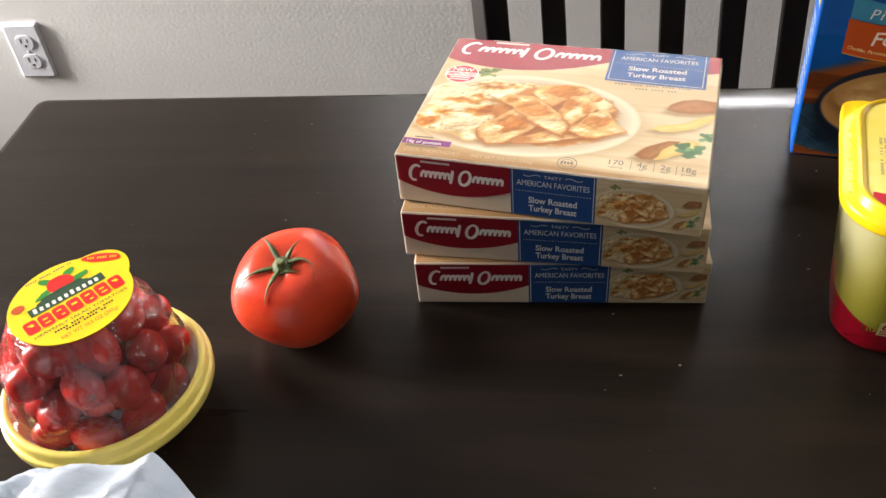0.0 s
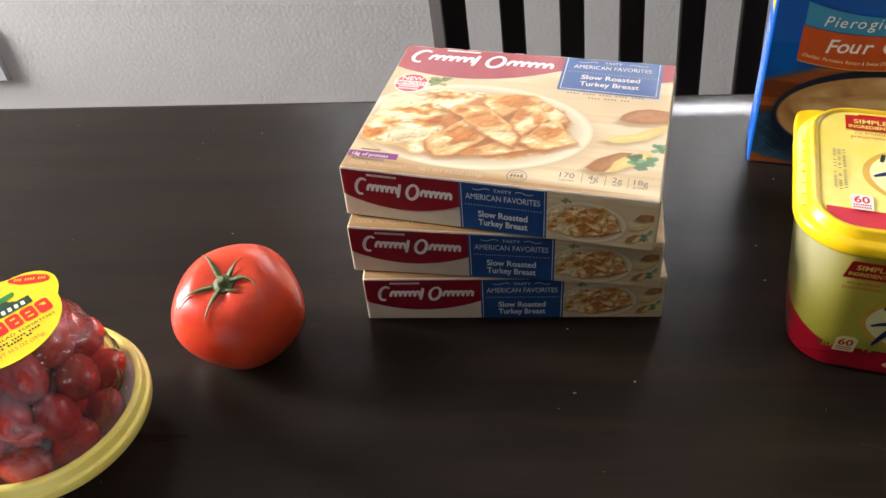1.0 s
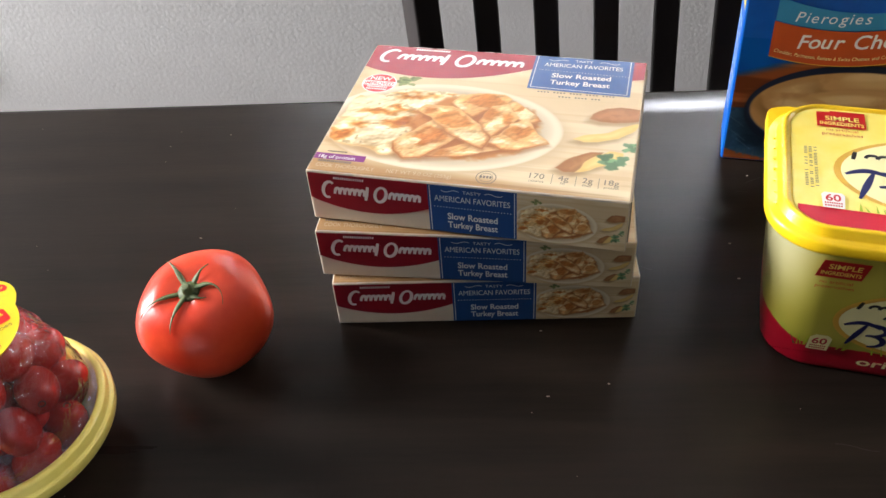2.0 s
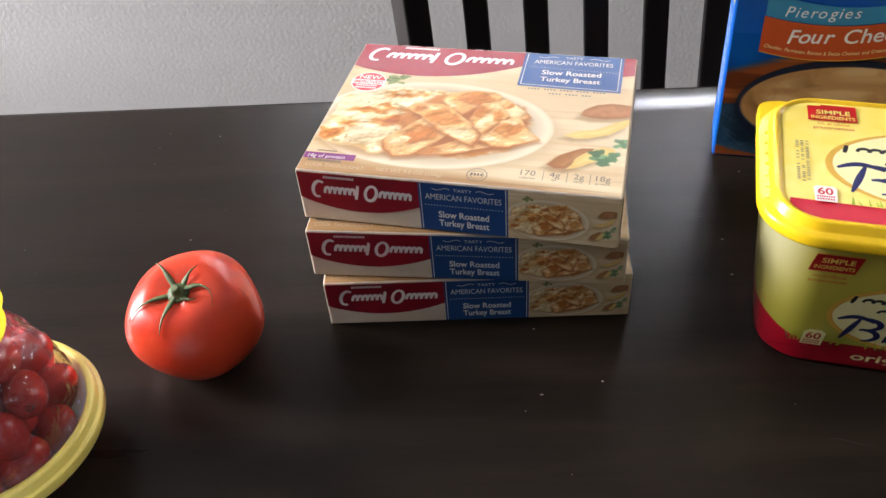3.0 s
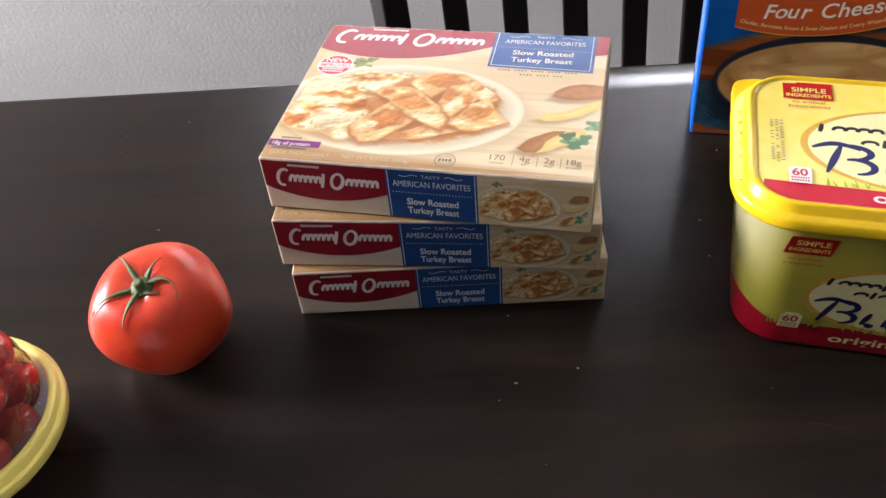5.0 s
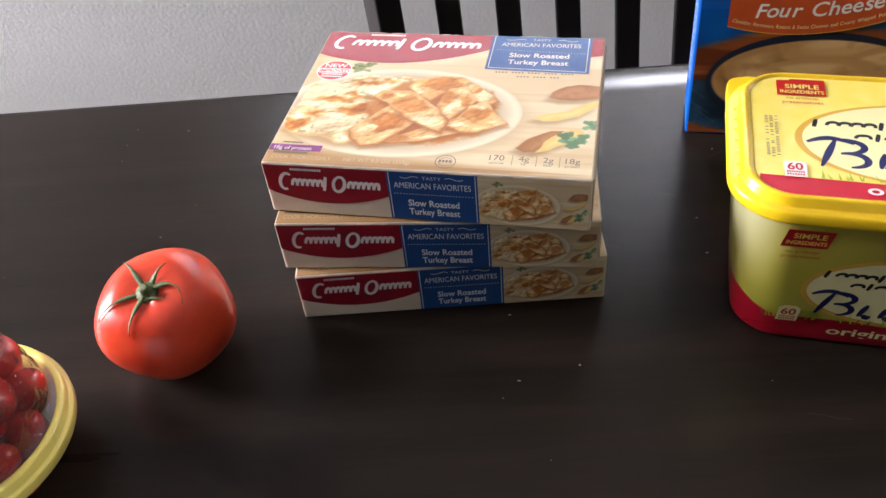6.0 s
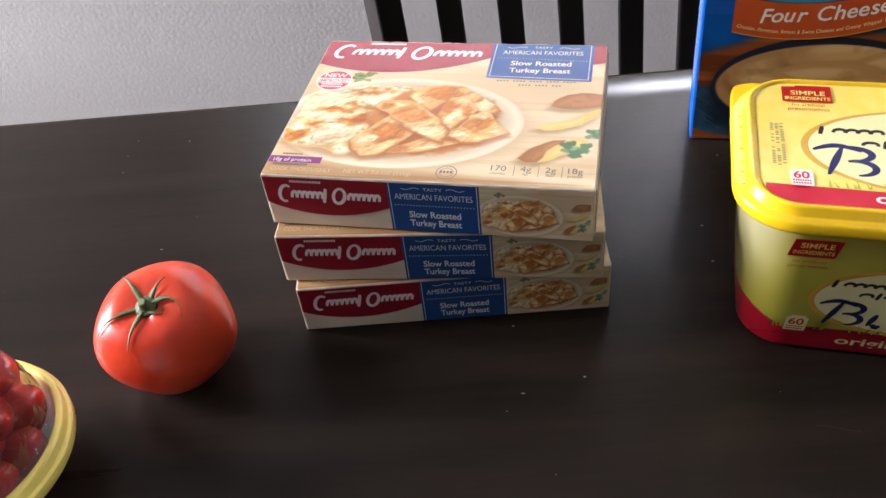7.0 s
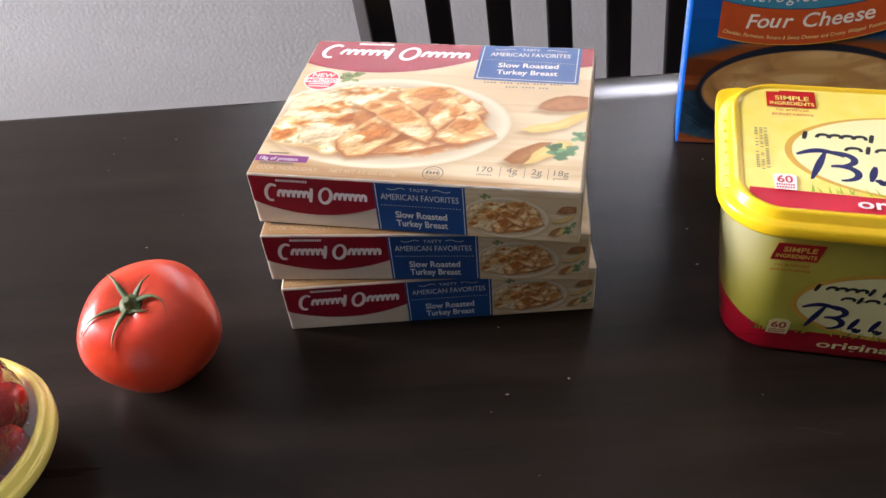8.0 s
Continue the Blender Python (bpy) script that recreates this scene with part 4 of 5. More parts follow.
    p.make("protein_strip", r, top, "purple strip")
    p = Print(0.00030)
    p.text("18g of protein", X(0.02), Y(0.090), 0.0031, WHITE, 26, width=X(0.12))
    p.bars(X(0.04), Y(0.132), X(0.065), 0.0012, (1,) * 14, BLACKINK, 24, 0, 0.7)
    for x, a, b in ((0.715, "170", "calories"), (0.795, "4g", "fat"), (0.867, "2g", "fiber"), (0.938, "18g", "protein")):
        p.text(a, X(x), Y(0.088), 0.0047, GREYINK, 24, centre=True)
        p.text(b, X(x), Y(0.066), 0.0020, GREYINK, 24, centre=True)
    for x in (0.761, 0.832, 0.900):
        p.stroke([(X(x), Y(0.062)), (X(x), Y(0.125))], 0.0003, GREYINK, 24)
    p.ring(X(0.565), Y(0.063), 0.0058, 0.0058, 0.0005, GREYINK, 24)
    p.ring(X(0.565), Y(0.063), 0.0038, 0.0038, 0.0003, GREYINK, 24)
    p.bars(X(0.545), Y(0.058), X(0.04), 0.0022, (1,) * 4, GREYINK, 24, 0, 0.7)
    p.text("COOK THOROUGHLY", X(0.025), Y(0.032), 0.0034, PALEINK, 24, width=X(0.19))
    p.bars(X(0.025), Y(0.064), X(0.11), 0.0020, (1,) * 16, GREYINK, 24, 0, 0.75)
    p.text("NET WT 9.0 OZ (255g)", X(0.255), Y(0.034), 0.0032, PALEINK, 24, width=X(0.205))
    for x, y, n in ((0.645, 0.69, 24), (0.72, 0.66, 13)):
        p.bars(X(x), Y(y), X(0.011 * n), 0.0013, tuple(0 if i % 5 == 4 else 1 for i in range(n)), GREYINK, 24, 0, 0.6)
    p.make("facts_print", r, top, "small grey printed lettering", kind="stuff")
    # long front side
    fr = face_frame((0, 0, 0), (1, 0, 0), (0, 0, 1))
    F = (e, e, BW - e, BH - e)
    Z = lambda v: v * BH
    p = Print()
    p.poly([(F[0], F[3])] + [(max(x, F[0]), y) for x, y in bow(0, X(0.392), Z(0.47), Z(0.245), Z(0.46))] + [(X(0.392), F[3])], RED, 1)
    p.make("brand_panel", r, fr, "maroon printed band")
    p = Print(0.00027)
    scribble(p, X(0.042), Z(0.50), X(0.318), 0.0112, WHITE, 3)
    p.bars(X(0.09), Z(0.88), X(0.10), 0.0016, (1,) * 14, WHITE, 3, slant=0.2, weight=0.7)
    p.make("brand_script", r, fr, "white slanted brand strokes", kind="stuff")
    p = Print(0.00030)
    p.rect(X(0.392), F[1], X(0.668), F[3], BLUE, 2)
    for x in (0.399, 0.661):
        p.stroke([(X(x), Z(0.04)), (X(x), Z(0.96))], 0.0004, WHITE, 4)
    p.text("TASTY", X(0.53), Z(0.84), 0.0022, WHITE, 4, centre=True, stretch=1.2)
    for s in (-1, 1):
        p.stroke([(X(0.53 + s * (0.04 + 0.055 * t / 8)), Z(0.875) + 0.0007 * math.sin(t * 0.8)) for t in range(9)], 0.0004, WHITE, 4)
    p.text("AMERICAN FAVORITES", X(0.53), Z(0.66), 0.0042, WHITE, 4, width=X(0.235), centre=True)
    for i in range(26):
        p.oval(X(0.412 + i * 0.0095), Z(0.545), 0.00035, 0.00035, WHITE, 4, n=6)
    p.text("Slow Roasted", X(0.53), Z(0.305), 0.0046, WHITE, 4, width=X(0.158), centre=True, weight=0.02)
    p.text("Turkey Breast", X(0.53), Z(0.13), 0.0046, WHITE, 4, width=X(0.158), centre=True, weight=0.02)
    p.make("name_panel", r, fr, "blue panel with white lettering")
    meal_photo(170, 84, 0.0, 0.06, 1.03, 0.80, False).make("food_picture", r, fr, X(0.332) / 1.03 - 0.0008, (BH - 2 * e) / 0.74, X(0.668), e - 0.06 * (BH - 2 * e) / 0.74, 0.0003, "printed plate of sliced turkey")
    return r


first_box = meal_box(pose(0.0005, 0.0, T, 0, 0, 0.5))
copy_thing(first_box, pose(-0.0055, 0.0078, T + BH + 0.0008, 0, 0, -5.0))
top_box = copy_thing(first_box, pose(-0.0068, 0.0192, T + 2 * BH + 0.0016, 0, 0, -11.4))
top_box.scale = (0.982, 1.0, 1.0)


# ---- large tomato ----
def tomato_point(az, pol):
    """Surface of the tomato about its own axis."""
    lobes = 1 + 0.022 * math.cos(5 * az + 0.6) * math.sin(pol) ** 2 + 0.018 * math.cos(3 * az + 1.9) * math.sin(pol) + 0.012 * math.cos(2 * az)
    r = 0.0388 * lobes
    z = 0.0325 * math.cos(pol)
    dip = 0.0052 * math.exp(-(pol / 0.36) ** 2) * (1 + 0.10 * math.cos(5 * az + 0.6))
    low = 0.003 * math.exp(-((math.pi - pol) / 0.5) ** 2)
    s = math.sin(pol) ** 0.86
    return Vector((r * s * math.cos(az), r * s * math.sin(az), z - dip + low))


def tomato():
    tilt = Matrix.Rotation(radians(17), 4, "X") @ Matrix.Rotation(radians(-3), 4, "Y")
    ring = [[tomato_point(2 * math.pi * i / 64, math.pi * max(j, 0.02) / 40) for i in range(64)] for j in range(40)]
    low = min((tilt @ v).z for row in ring for v in row)
    r = root("tomato", pose(-0.072, -0.020, T - low) @ tilt, "large ripe red tomato with its green calyx on the table", "tomato")
    bm = bmesh.new()
    loft(bm, list(reversed(ring)), True, True)
    bmesh.ops.recalc_face_normals(bm, faces=bm.faces)
    part("flesh", bm, TOMATO, r, smooth=True)
    # sepals: narrow tapered leaves that follow the skin and curl at the tip
    for deg, length, lift, bend, wid in ((198, 0.028, 0.0003, 8, 0.0036), (124, 0.026, 0.0011, 6, 0.0038), (66, 0.0140, 0.0016, -8, 0.0042), (22, 0.019, 0.0012, -46, 0.0038), (250, 0.024, 0.0003, 4, 0.0036), (316, 0.008, 0.0006, 20, 0.0046)):
        bm = bmesh.new()
        rings, n = [], 14
        for i in range(n + 1):
            t = i / n
            az = radians(deg + bend * t * t)
            pol = 0.05 + (length / 0.036) * t
            w0 = 0.8 * wid
            c = tomato_point(az, pol) + Vector((0, 0, 0.0005 + lift * math.sin(min(t * 1.2, 1) * math.pi * 0.75) * (0.5 + t)))
            w = w0 * (1 - t) ** 0.7 * (0.75 + 0.5 * math.sin(math.pi * min(t * 2, 1))) + 0.00015
            side = Vector((-math.sin(az), math.cos(az), 0))
            rings.append([c + side * w * 0.5 + Vector((0, 0, 0.0004)), c + Vector((0, 0, 0.0006)), c - side * w * 0.5 + Vector((0, 0, 0.0004)), c - Vector((0, 0, 0.0003))])
        loft(bm, rings, True, True)
        part("sepal", bm, CALYX, r, smooth=True)
    bm = bmesh.new()
    base = tomato_point(0, 0.02).z
    loft(bm, [circle(0.0066, base + 0.0010, 18), circle(0.0055, base + 0.0018, 18), circle(0.0038, base + 0.0020, 18), circle(0.0026, base + 0.0050, 18), circle(0.0028, base + 0.0062, 18), circle(0.0022, base + 0.0066, 18)], True, True)
    part("stem", bm, [CALYX], r, "short green stem", smooth=True)
    bm = bmesh.new()
    loft(bm, [circle(0.0020, base + 0.0064, 14), circle(0.0017, base + 0.0070, 14)], True, True)
    part("stem_cut", bm, STALK, r, "pale cut end of the stem")
    return r


tomato()

# ---- clamshell of grape tomatoes ----
CX, CY = -0.1632, -0.0990


def clamshell():
    r = root("tomato_container", pose(CX, CY, T), "round yellow bowl of grape tomatoes under a clear dome", "food container")
    bm = bmesh.new()
    outer = [(0.0, 0.0005), (0.030, 0.0005), (0.033, 0.002), (0.0460, 0.022), (0.0500, 0.0275), (0.0568, 0.0288), (0.0584, 0.0294), (0.0588, 0.0300), (0.0591, 0.0352), (0.0589, 0.0359), (0.0583, 0.0362), (0.0573, 0.0364), (0.0570, 0.0367), (0.0568, 0.0372), (0.0566, 0.0412), (0.0562, 0.0420), (0.0552, 0.0426), (0.0536, 0.0428), (0.0527, 0.0424), (0.0518, 0.0410), (0.0500, 0.0360), (0.0320, 0.0035), (0.0, 0.0030)]
    loft(bm, [circle(max(a, 0.0004), z, 96) for a, z in outer], True, True)
    part("bowl", bm, YELLOW_BOWL, r, "yellow plastic bowl with a stepped rim", smooth=True)
    # dome: clear skin with dents and ridges
    prof = [(0.0522, 0.0420), (0.0500, 0.0430), (0.0496, 0.047), (0.0488, 0.055), (0.0470, 0.064), (0.0440, 0.073), (0.0405, 0.081), (0.0365, 0.088), (0.0335, 0.0935), (0.0315, 0.0962), (0.029, 0.0972), (0.015, 0.0974), (0.0005, 0.0974)]
    rings = []
    for j, (a, z) in enumerate(prof):
        ring = []
        for i in range(72):
            t = 2 * math.pi * i / 72
            k = 0.0
            if 1 < j < 9:
                k = 0.0034 * noise.noise(Vector((math.cos(t) * 2.8, math.sin(t) * 2.8, z * 70))) - 0.0014 * max(0, math.cos(8 * t)) ** 6
            ring.append(((a + k) * math.cos(t), (a + k) * math.sin(t), z))
        rings.append(ring)
    bm = bmesh.new()
    loft(bm, rings, False, True)
    dome = part("dome_lid", bm, CLEAR, r, "clear dented plastic dome", smooth=True)
    dome.visible_shadow = False
    # label
    a = 47.0
    fr = Matrix.Translation((0.0005, 0.0025, 0.0978)) @ Matrix.Rotation(radians(a), 4, "Z")
    bm = bmesh.new()
    R = 0.0320
    outline = []
    for i in range(96):
        t = 2 * math.pi * i / 96
        d = (math.degrees(t) - 27 + 180) % 360 - 180
        outline.append((t, R + 0.0075 * max(0, math.cos(radians(min(abs(d) * 2.9, 90)))) ** 1.1))
    loft(bm, [[tuple(fr @ Vector((k * math.cos(t), k * math.sin(t), z))) for t, k in outline] for z in (0.0, 0.0004)], True, True)
    lab = part("label", bm, LABEL_YELLOW, r, "round yellow paper label with a tab")
    p = Print(0.0006)
    p.blob(0.0262, 0.0188, 0.0112, 0.0034, LOGO_RED, 1, rot=-38, rough=0.08, rnd=MEAL)
    p.bars(0.0195, 0.0232, 0.0165, 0.0017, (1, 1, 1, 0, 1, 1, 1, 1, 0, 1, 1, 1), LABEL_YELLOW, 3, 0.1, 0.55, rot=-38)
    p.blob(0.001, 0.016, 0.0075, 0.0062, LOGO_RED, 4, rough=0.06, rnd=MEAL)
    for x, y, rot in ((-0.0085, 0.0135, 205), (0.007, 0.0205, 35), (0.0105, 0.014, 10), (-0.004, 0.0212, 120)):
        p.blob(x, y, 0.0058, 0.0022, LEAF, 3, rot=rot, rough=0.15, rnd=MEAL)
    p.blob(0.0, 0.0085, 0.0155, 0.0035, DARKGREEN, 5, rough=0.15, rnd=MEAL)
    p.rect(-0.0205, 0.0015, 0.0205, 0.0078, DARKGREEN, 6)
    p.bars(-0.0185, 0.0026, 0.037, 0.0040, (1, .8, .8, .8, .8, .8, 1, .8, .8, .8, .8), WHITE, 8, 0.1, 0.55)
    for i in range(7):
        a = -0.0265 + 0.0077 * i
        p.poly([(x + a + 0.0033, y - 0.0055) for x, y, _ in rounded(0.0034, 0.0052, 0.0018, 0, 4)], LOGO_RED, 6)
        p.rect(a + (0.0019 if i % 2 else 0.0030), -0.0083 + 0.0030 * (i % 3 == 0), a + 0.0049, -0.0072 + 0.0030 * (i % 3 == 0), LABEL_YELLOW, 7)
        p.rect(a + 0.0019, -0.0042 - 0.0008 * (i % 2), a + 0.0045, -0.0030 - 0.0008 * (i % 2), LABEL_YELLOW, 7)
    p.text("HEAVENLY SALAD TOMATOES", 0, -0.0150, 0.0021, BLACKINK, 6, width=0.050, centre=True)
    for y, n, w in ((-0.0180, 22, 0.032), (-0.0203, 14, 0.022)):
        p.bars(-w / 2, y, w, 0.0013, tuple(0 if i % 6 == 5 else 1 for i in range(n)), BLACKINK, 6, 0, 0.65)
    p.text("NET WT 10.5 OZ (297g)", 0, -0.0252, 0.0027, ORANGE, 6, width=0.030, centre=True)
    p.oval(-0.0235, 0.0125, 0.0035, 0.0030, ORANGE, 5)
    p.bars(-0.0135, 0.0268, 0.026, 0.0014, tuple(0 if i % 6 == 5 else 1 for i in range(20)), GREYINK, 6, 0.1, 0.6)
    p.make("label_print", lab, fr, "printed red and green marks")
    return r


clamshell()


def grape_tomatoes():
    """Small tomatoes settled inside the bowl and dome."""
    g = np.random.default_rng(12)
    n, rad = 52, 0.0114
    q = np.column_stack([g.uniform(-0.03, 0.03, n), g.uniform(-0.03, 0.03, n), g.uniform(0.015, 0.085, n)])
    for it in range(700):
        q[:, 2] -= 0.00006 * (it < 450)
        d = q[:, None] - q[None]
        dist = np.linalg.norm(d, axis=2) + np.eye(n)
        push = np.clip(2 * rad - dist, 0, None) * (1 - np.eye(n))
        q += 0.25 * (d / dist[..., None] * push[..., None]).sum(1)
        z = q[:, 2]
        lim = np.where(z < 0.036, np.interp(z, [0.0, 0.01, 0.02, 0.036], [0.032, 0.037, 0.044, 0.0485]), np.interp(z, [0.036, 0.055, 0.073, 0.088, 0.1], [0.0485, 0.0478, 0.0425, 0.0345, 0.03])) - rad - 0.0005
        h = np.hypot(q[:, 0], q[:, 1])
        k = np.where(h > lim, lim / np.maximum(h, 1e-6), 1)
        q[:, 0] *= k
        q[:, 1] *= k
        q[:, 2] = np.clip(q[:, 2], 0.0035 + rad, 0.0955 - rad)
    protos = []
    for v in range(3):
        bm = bmesh.new()
        rings = []
        for j in range(17):
            po = math.pi * max(j, 0.03) / 16.06
            rings.append([((0.0110 + 0.0003 * v) * math.sin(po) ** 0.9 * math.cos(2 * math.pi * i / 24), (0.0108 - 0.0003 * v) * math.sin(po) ** 0.9 * math.sin(2 * math.pi * i / 24), 0.0150 * math.cos(po) - 0.0012 * math.exp(-(po / 0.3) ** 2)) for i in range(24)])
        loft(bm, list(reversed(rings)), True, True)
        bmesh.ops.recalc_face_normals(bm, faces=bm.faces)
        r = root("grape_tomato", pose(0, 0, 0), "small glossy dark red grape tomato inside the container", "grape tomato", "grape tomatoes in the container")
        part("flesh", bm, GRAPE, r, smooth=True)
        bm = bmesh.new()
        loft(bm, [circle(0.0021, 0.0133, 12), circle(0.0018, 0.0141, 12), circle(0.0008, 0.0136, 12)], True, True)
        part("stem_scar", bm, SCAR, r, "dark round stem scar")
        protos.append(r)
    rnd = random.Random(3)
    for i, c in enumerate(q):
        m = Matrix.Translation((CX + c[0], CY + c[1], T + c[2])) @ Euler((rnd.uniform(0, 6.28), rnd.uniform(0, 6.28), rnd.uniform(0, 6.28))).to_matrix().to_4x4()
        if i < 3:
            protos[i].matrix_world = m
        else:
            copy_thing(protos[i % 3], m)


grape_tomatoes()


# ---- spread tub ----
TUB_M = pose(0.3333, -0.0141, T, 0, 0, -13.5)


def tub():
    r = root("spread_tub", TUB_M, "yellow and red printed plastic spread tub with a yellow lid", "food tub")
    H = 0.103
    prof = [(0.0745, 0.0350, 0.024, 0.0), (0.0767, 0.0372, 0.026, 0.0025), (0.0792, 0.0399, 0.027, 0.02), (0.0826, 0.0444, 0.028, 0.05), (0.0858, 0.0490, 0.029, 0.08), (0.0880, 0.0525, 0.030, H)]
    bm = bmesh.new()
    rings = []
    for (a, b) in zip(prof, prof[1:]):
        for i in range(6):
            t = i / 6
            rings.append(rounded(*[a[k] + (b[k] - a[k]) * t for k in range(3)], a[3] + (b[3] - a[3]) * t, 10))
    rings.append(rounded(*prof[-1], 10))
    loft(bm, rings, True, True)
    body = part("tub_body", bm, TUB_WALL, r, "yellow-green printed tub wall with a red foot", smooth=True)
    # front print
    tilt = math.atan(0.1525)
    up = (0, -math.sin(tilt), math.cos(tilt))
    fr = face_frame((0, -0.0367, -0.0015), (1, 0, 0), up)
    p = Print(0.0003)
    p.poly([(-0.0625, 0.0975), (-0.0645, 0.0845), (-0.0425, 0.0845), (-0.0405, 0.0975)], TAG_RED, 1)
    p.make("claim_tag", body, fr, "red tag")
    p = Print(0.0005)
    p.text("SIMPLE", -0.0518, 0.0915, 0.0038, LID_PRINT, 3, width=0.0155, centre=True, weight=0.02)
    p.text("INGREDIENTS", -0.0528, 0.0868, 0.0029, LID_PRINT, 3, width=0.019, centre=True, weight=0.02)
    p.text("no artificial", -0.0535, 0.0800, 0.0026, TAG_RED, 3, width=0.0155, centre=True)
    p.text("preservatives", -0.0535, 0.0762, 0.0026, TAG_RED, 3, width=0.0185, centre=True)
    p.make("claim_print", body, fr, "small lettering", kind="stuff")
    p = Print(0.0004)
    p.ring(0.004, 0.052, 0.052, 0.029, 0.003, TANRING, 1)
    p.oval(0.004, 0.052, 0.0495, 0.0265, CREAM, 0)
    scribble(p, -0.0405, 0.0620, 0.074, 0.0070, BLACKINK, 3, 0.24, "l.nnnnl.lnnnlnnnn")
    scribble(p, -0.0250, 0.0545, 0.044, 0.0066, BLACKINK, 3, 0.24, "nln.nnnl")
    script(p, -0.0415, 0.0300, 0.090, 0.0215)
    p.make("brand_print", body, fr, "navy brand strokes on a cream oval")
    p = Print(0.0007)
    for i in range(46):
        x = MEAL.uniform(-0.066, 0.066)
        h = MEAL.uniform(0.004, 0.012)
        s = MEAL.uniform(-0.004, 0.004)
        p.poly([(x - 0.0004, 0.0235), (x + 0.0006, 0.0235), (x + s, 0.0235 + h)], GRASS if i % 3 else PARSLEY, 1)
    p.make("grass_print", body, fr, "printed blades of grass", kind="stuff")
    p = Print(0.0011)
    p.poly([(-0.0555, 0.0215), (-0.0445, 0.0215), (-0.0440, 0.0330), (-0.0465, 0.0355), (-0.0525, 0.0355), (-0.0552, 0.0330)], CREAM, 4)
    p.text("60", -0.0498, 0.0270, 0.0058, TAG_RED, 6, centre=True, weight=0.02)
    p.bars(-0.0540, 0.0246, 0.0085, 0.0012, (1,) * 8, TAG_RED, 6, 0, 0.7)
    p.bars(-0.0540, 0.0226, 0.0085, 0.0012, (1,) * 7, TAG_RED, 6, 0, 0.7)
    p.text("original", -0.0275, 0.0125, 0.0072, CREAM, 4, width=0.040, weight=0.02)
    p.bars(-0.072, 0.0170, 0.022, 0.0012, tuple(0 if i % 5 == 4 else 1 for i in range(20)), RED, 4, 0, 0.6)
    p.make("footer_print", body, fr, "white lettering on the red foot", kind="stuff")
    # lid
    hx, hy, back = 0.0930, 0.0596, 0.0016
    prof = [(0.0030, 0.1032), (0.0004, 0.1032), (0.0, 0.1042), (0.0, 0.1085), (0.0012, 0.1100), (0.0050, 0.1102), (0.0058, 0.1110), (0.0064, 0.1150), (0.0078, 0.1162), (0.0096, 0.1161), (0.0106, 0.1152), (0.0114, 0.1147)]
    bm = bmesh.new()
    loft(bm, [rounded(hx - i, hy - i * 0.74, 0.031 - i, z, 12, (0, back)) for i, z in prof], False, True)
    lid = part("lid", bm, YELLOW_LID, r, "yellow plastic lid with a raised bead", smooth=True)
    # pull tab on the back corner
    bm = bmesh.new()
    loft(bm, [[(-hx + 0.0002, hy - 0.030, z), (-hx + 0.030, hy - 0.0002, z), (-hx + 0.012, hy - 0.0002, z), (-hx + 0.006, hy - 0.0008, z), (-hx + 0.002, hy - 0.003, z), (-hx + 0.0004, hy - 0.008, z)] for z in (0.1035, 0.1100)], True, True)
    bmesh.ops.bevel(bm, geom=bm.edges[:], offset=0.0008, segments=2, affect="EDGES")
    part("pull_tab", bm, YELLOW_LID, lid)
    rnd = random.Random(2)
    bm = bmesh.new()
    for i in range(7):
        x, y = -hx + 0.0044, hy - 0.034 - i * 0.0095
        loft(bm, [[(x + a, y + b, z) for a, b, _ in circle(0.0009, 0, 8)] for z in (0.1100, 0.1108)], True, True)
    part("grip_dots", bm, YELLOW_LID, lid)
    tp = face_frame((0, 0, 0.1147), (1, 0, 0), (0, 1, 0))
    p = Print(0.0003)
    ix, iy = hx - 0.0119, hy - 0.0119 * 0.74
    edge = [(x, y) for x, y, _ in rounded(ix, iy, 0.0185, 0, 10, (0, back))]
    p.poly(edge, LID_PRINT, 0)
    low = [q for q in edge if q[1] < -0.0375]
    left = min(low, key=lambda q: q[0])
    low.sort(key=lambda q: math.atan2(q[1] + 0.02, q[0]))
    p.poly([(ix - 0.0005, -0.0300), (0.045, -0.0365), (0.0, -0.0378), (-0.045, -0.0365), (-ix + 0.0022, -0.0355)] + low, TUB_RED, 2)
    p.make("lid_label", lid, tp, "pale yellow printed lid label with a red edge")
    p = Print(0.0005)
    p.oval(0.002, -0.004, 0.063, 0.0345, TANRING, 2, n=64)
    p.oval(0.0035, -0.004, 0.061, 0.0332, CREAM, 3, n=64)
    scribble(p, -0.0535, 0.0065, 0.092, 0.0078, BLACKINK, 5, 0.24, "l.nnnnl.lnnnlnnnn")
    scribble(p, -0.0325, -0.0035, 0.054, 0.0074, BLACKINK, 5, 0.24, "nln.nnnl")
    script(p, -0.0555, -0.0265, 0.112, 0.0245)
    p.make("brand_print", lid, tp, "navy brand strokes on a cream oval")
    p = Print(0.0009)
    p.poly([(-0.0675, 0.0345), (-0.0425, 0.0345), (-0.0425, 0.0500), (-0.0605, 0.0500), (-0.0605, 0.0488), (-0.0675, 0.0485)], TAG_RED, 3)
    p.make("claim_tag", lid, tp, "red tag")
    p = Print(0.0011)
    p.text("SIMPLE", -0.0545, 0.0405, 0.0042, LID_PRINT, 5, width=0.0175, centre=True, weight=0.02)
    p.text("INGREDIENTS", -0.0548, 0.0358, 0.0032, LID_PRINT, 5, width=0.0225, centre=True, weight=0.02)
    p.text("no artificial", -0.0550, 0.0302, 0.0026, TAG_RED, 5, width=0.0160, centre=True)
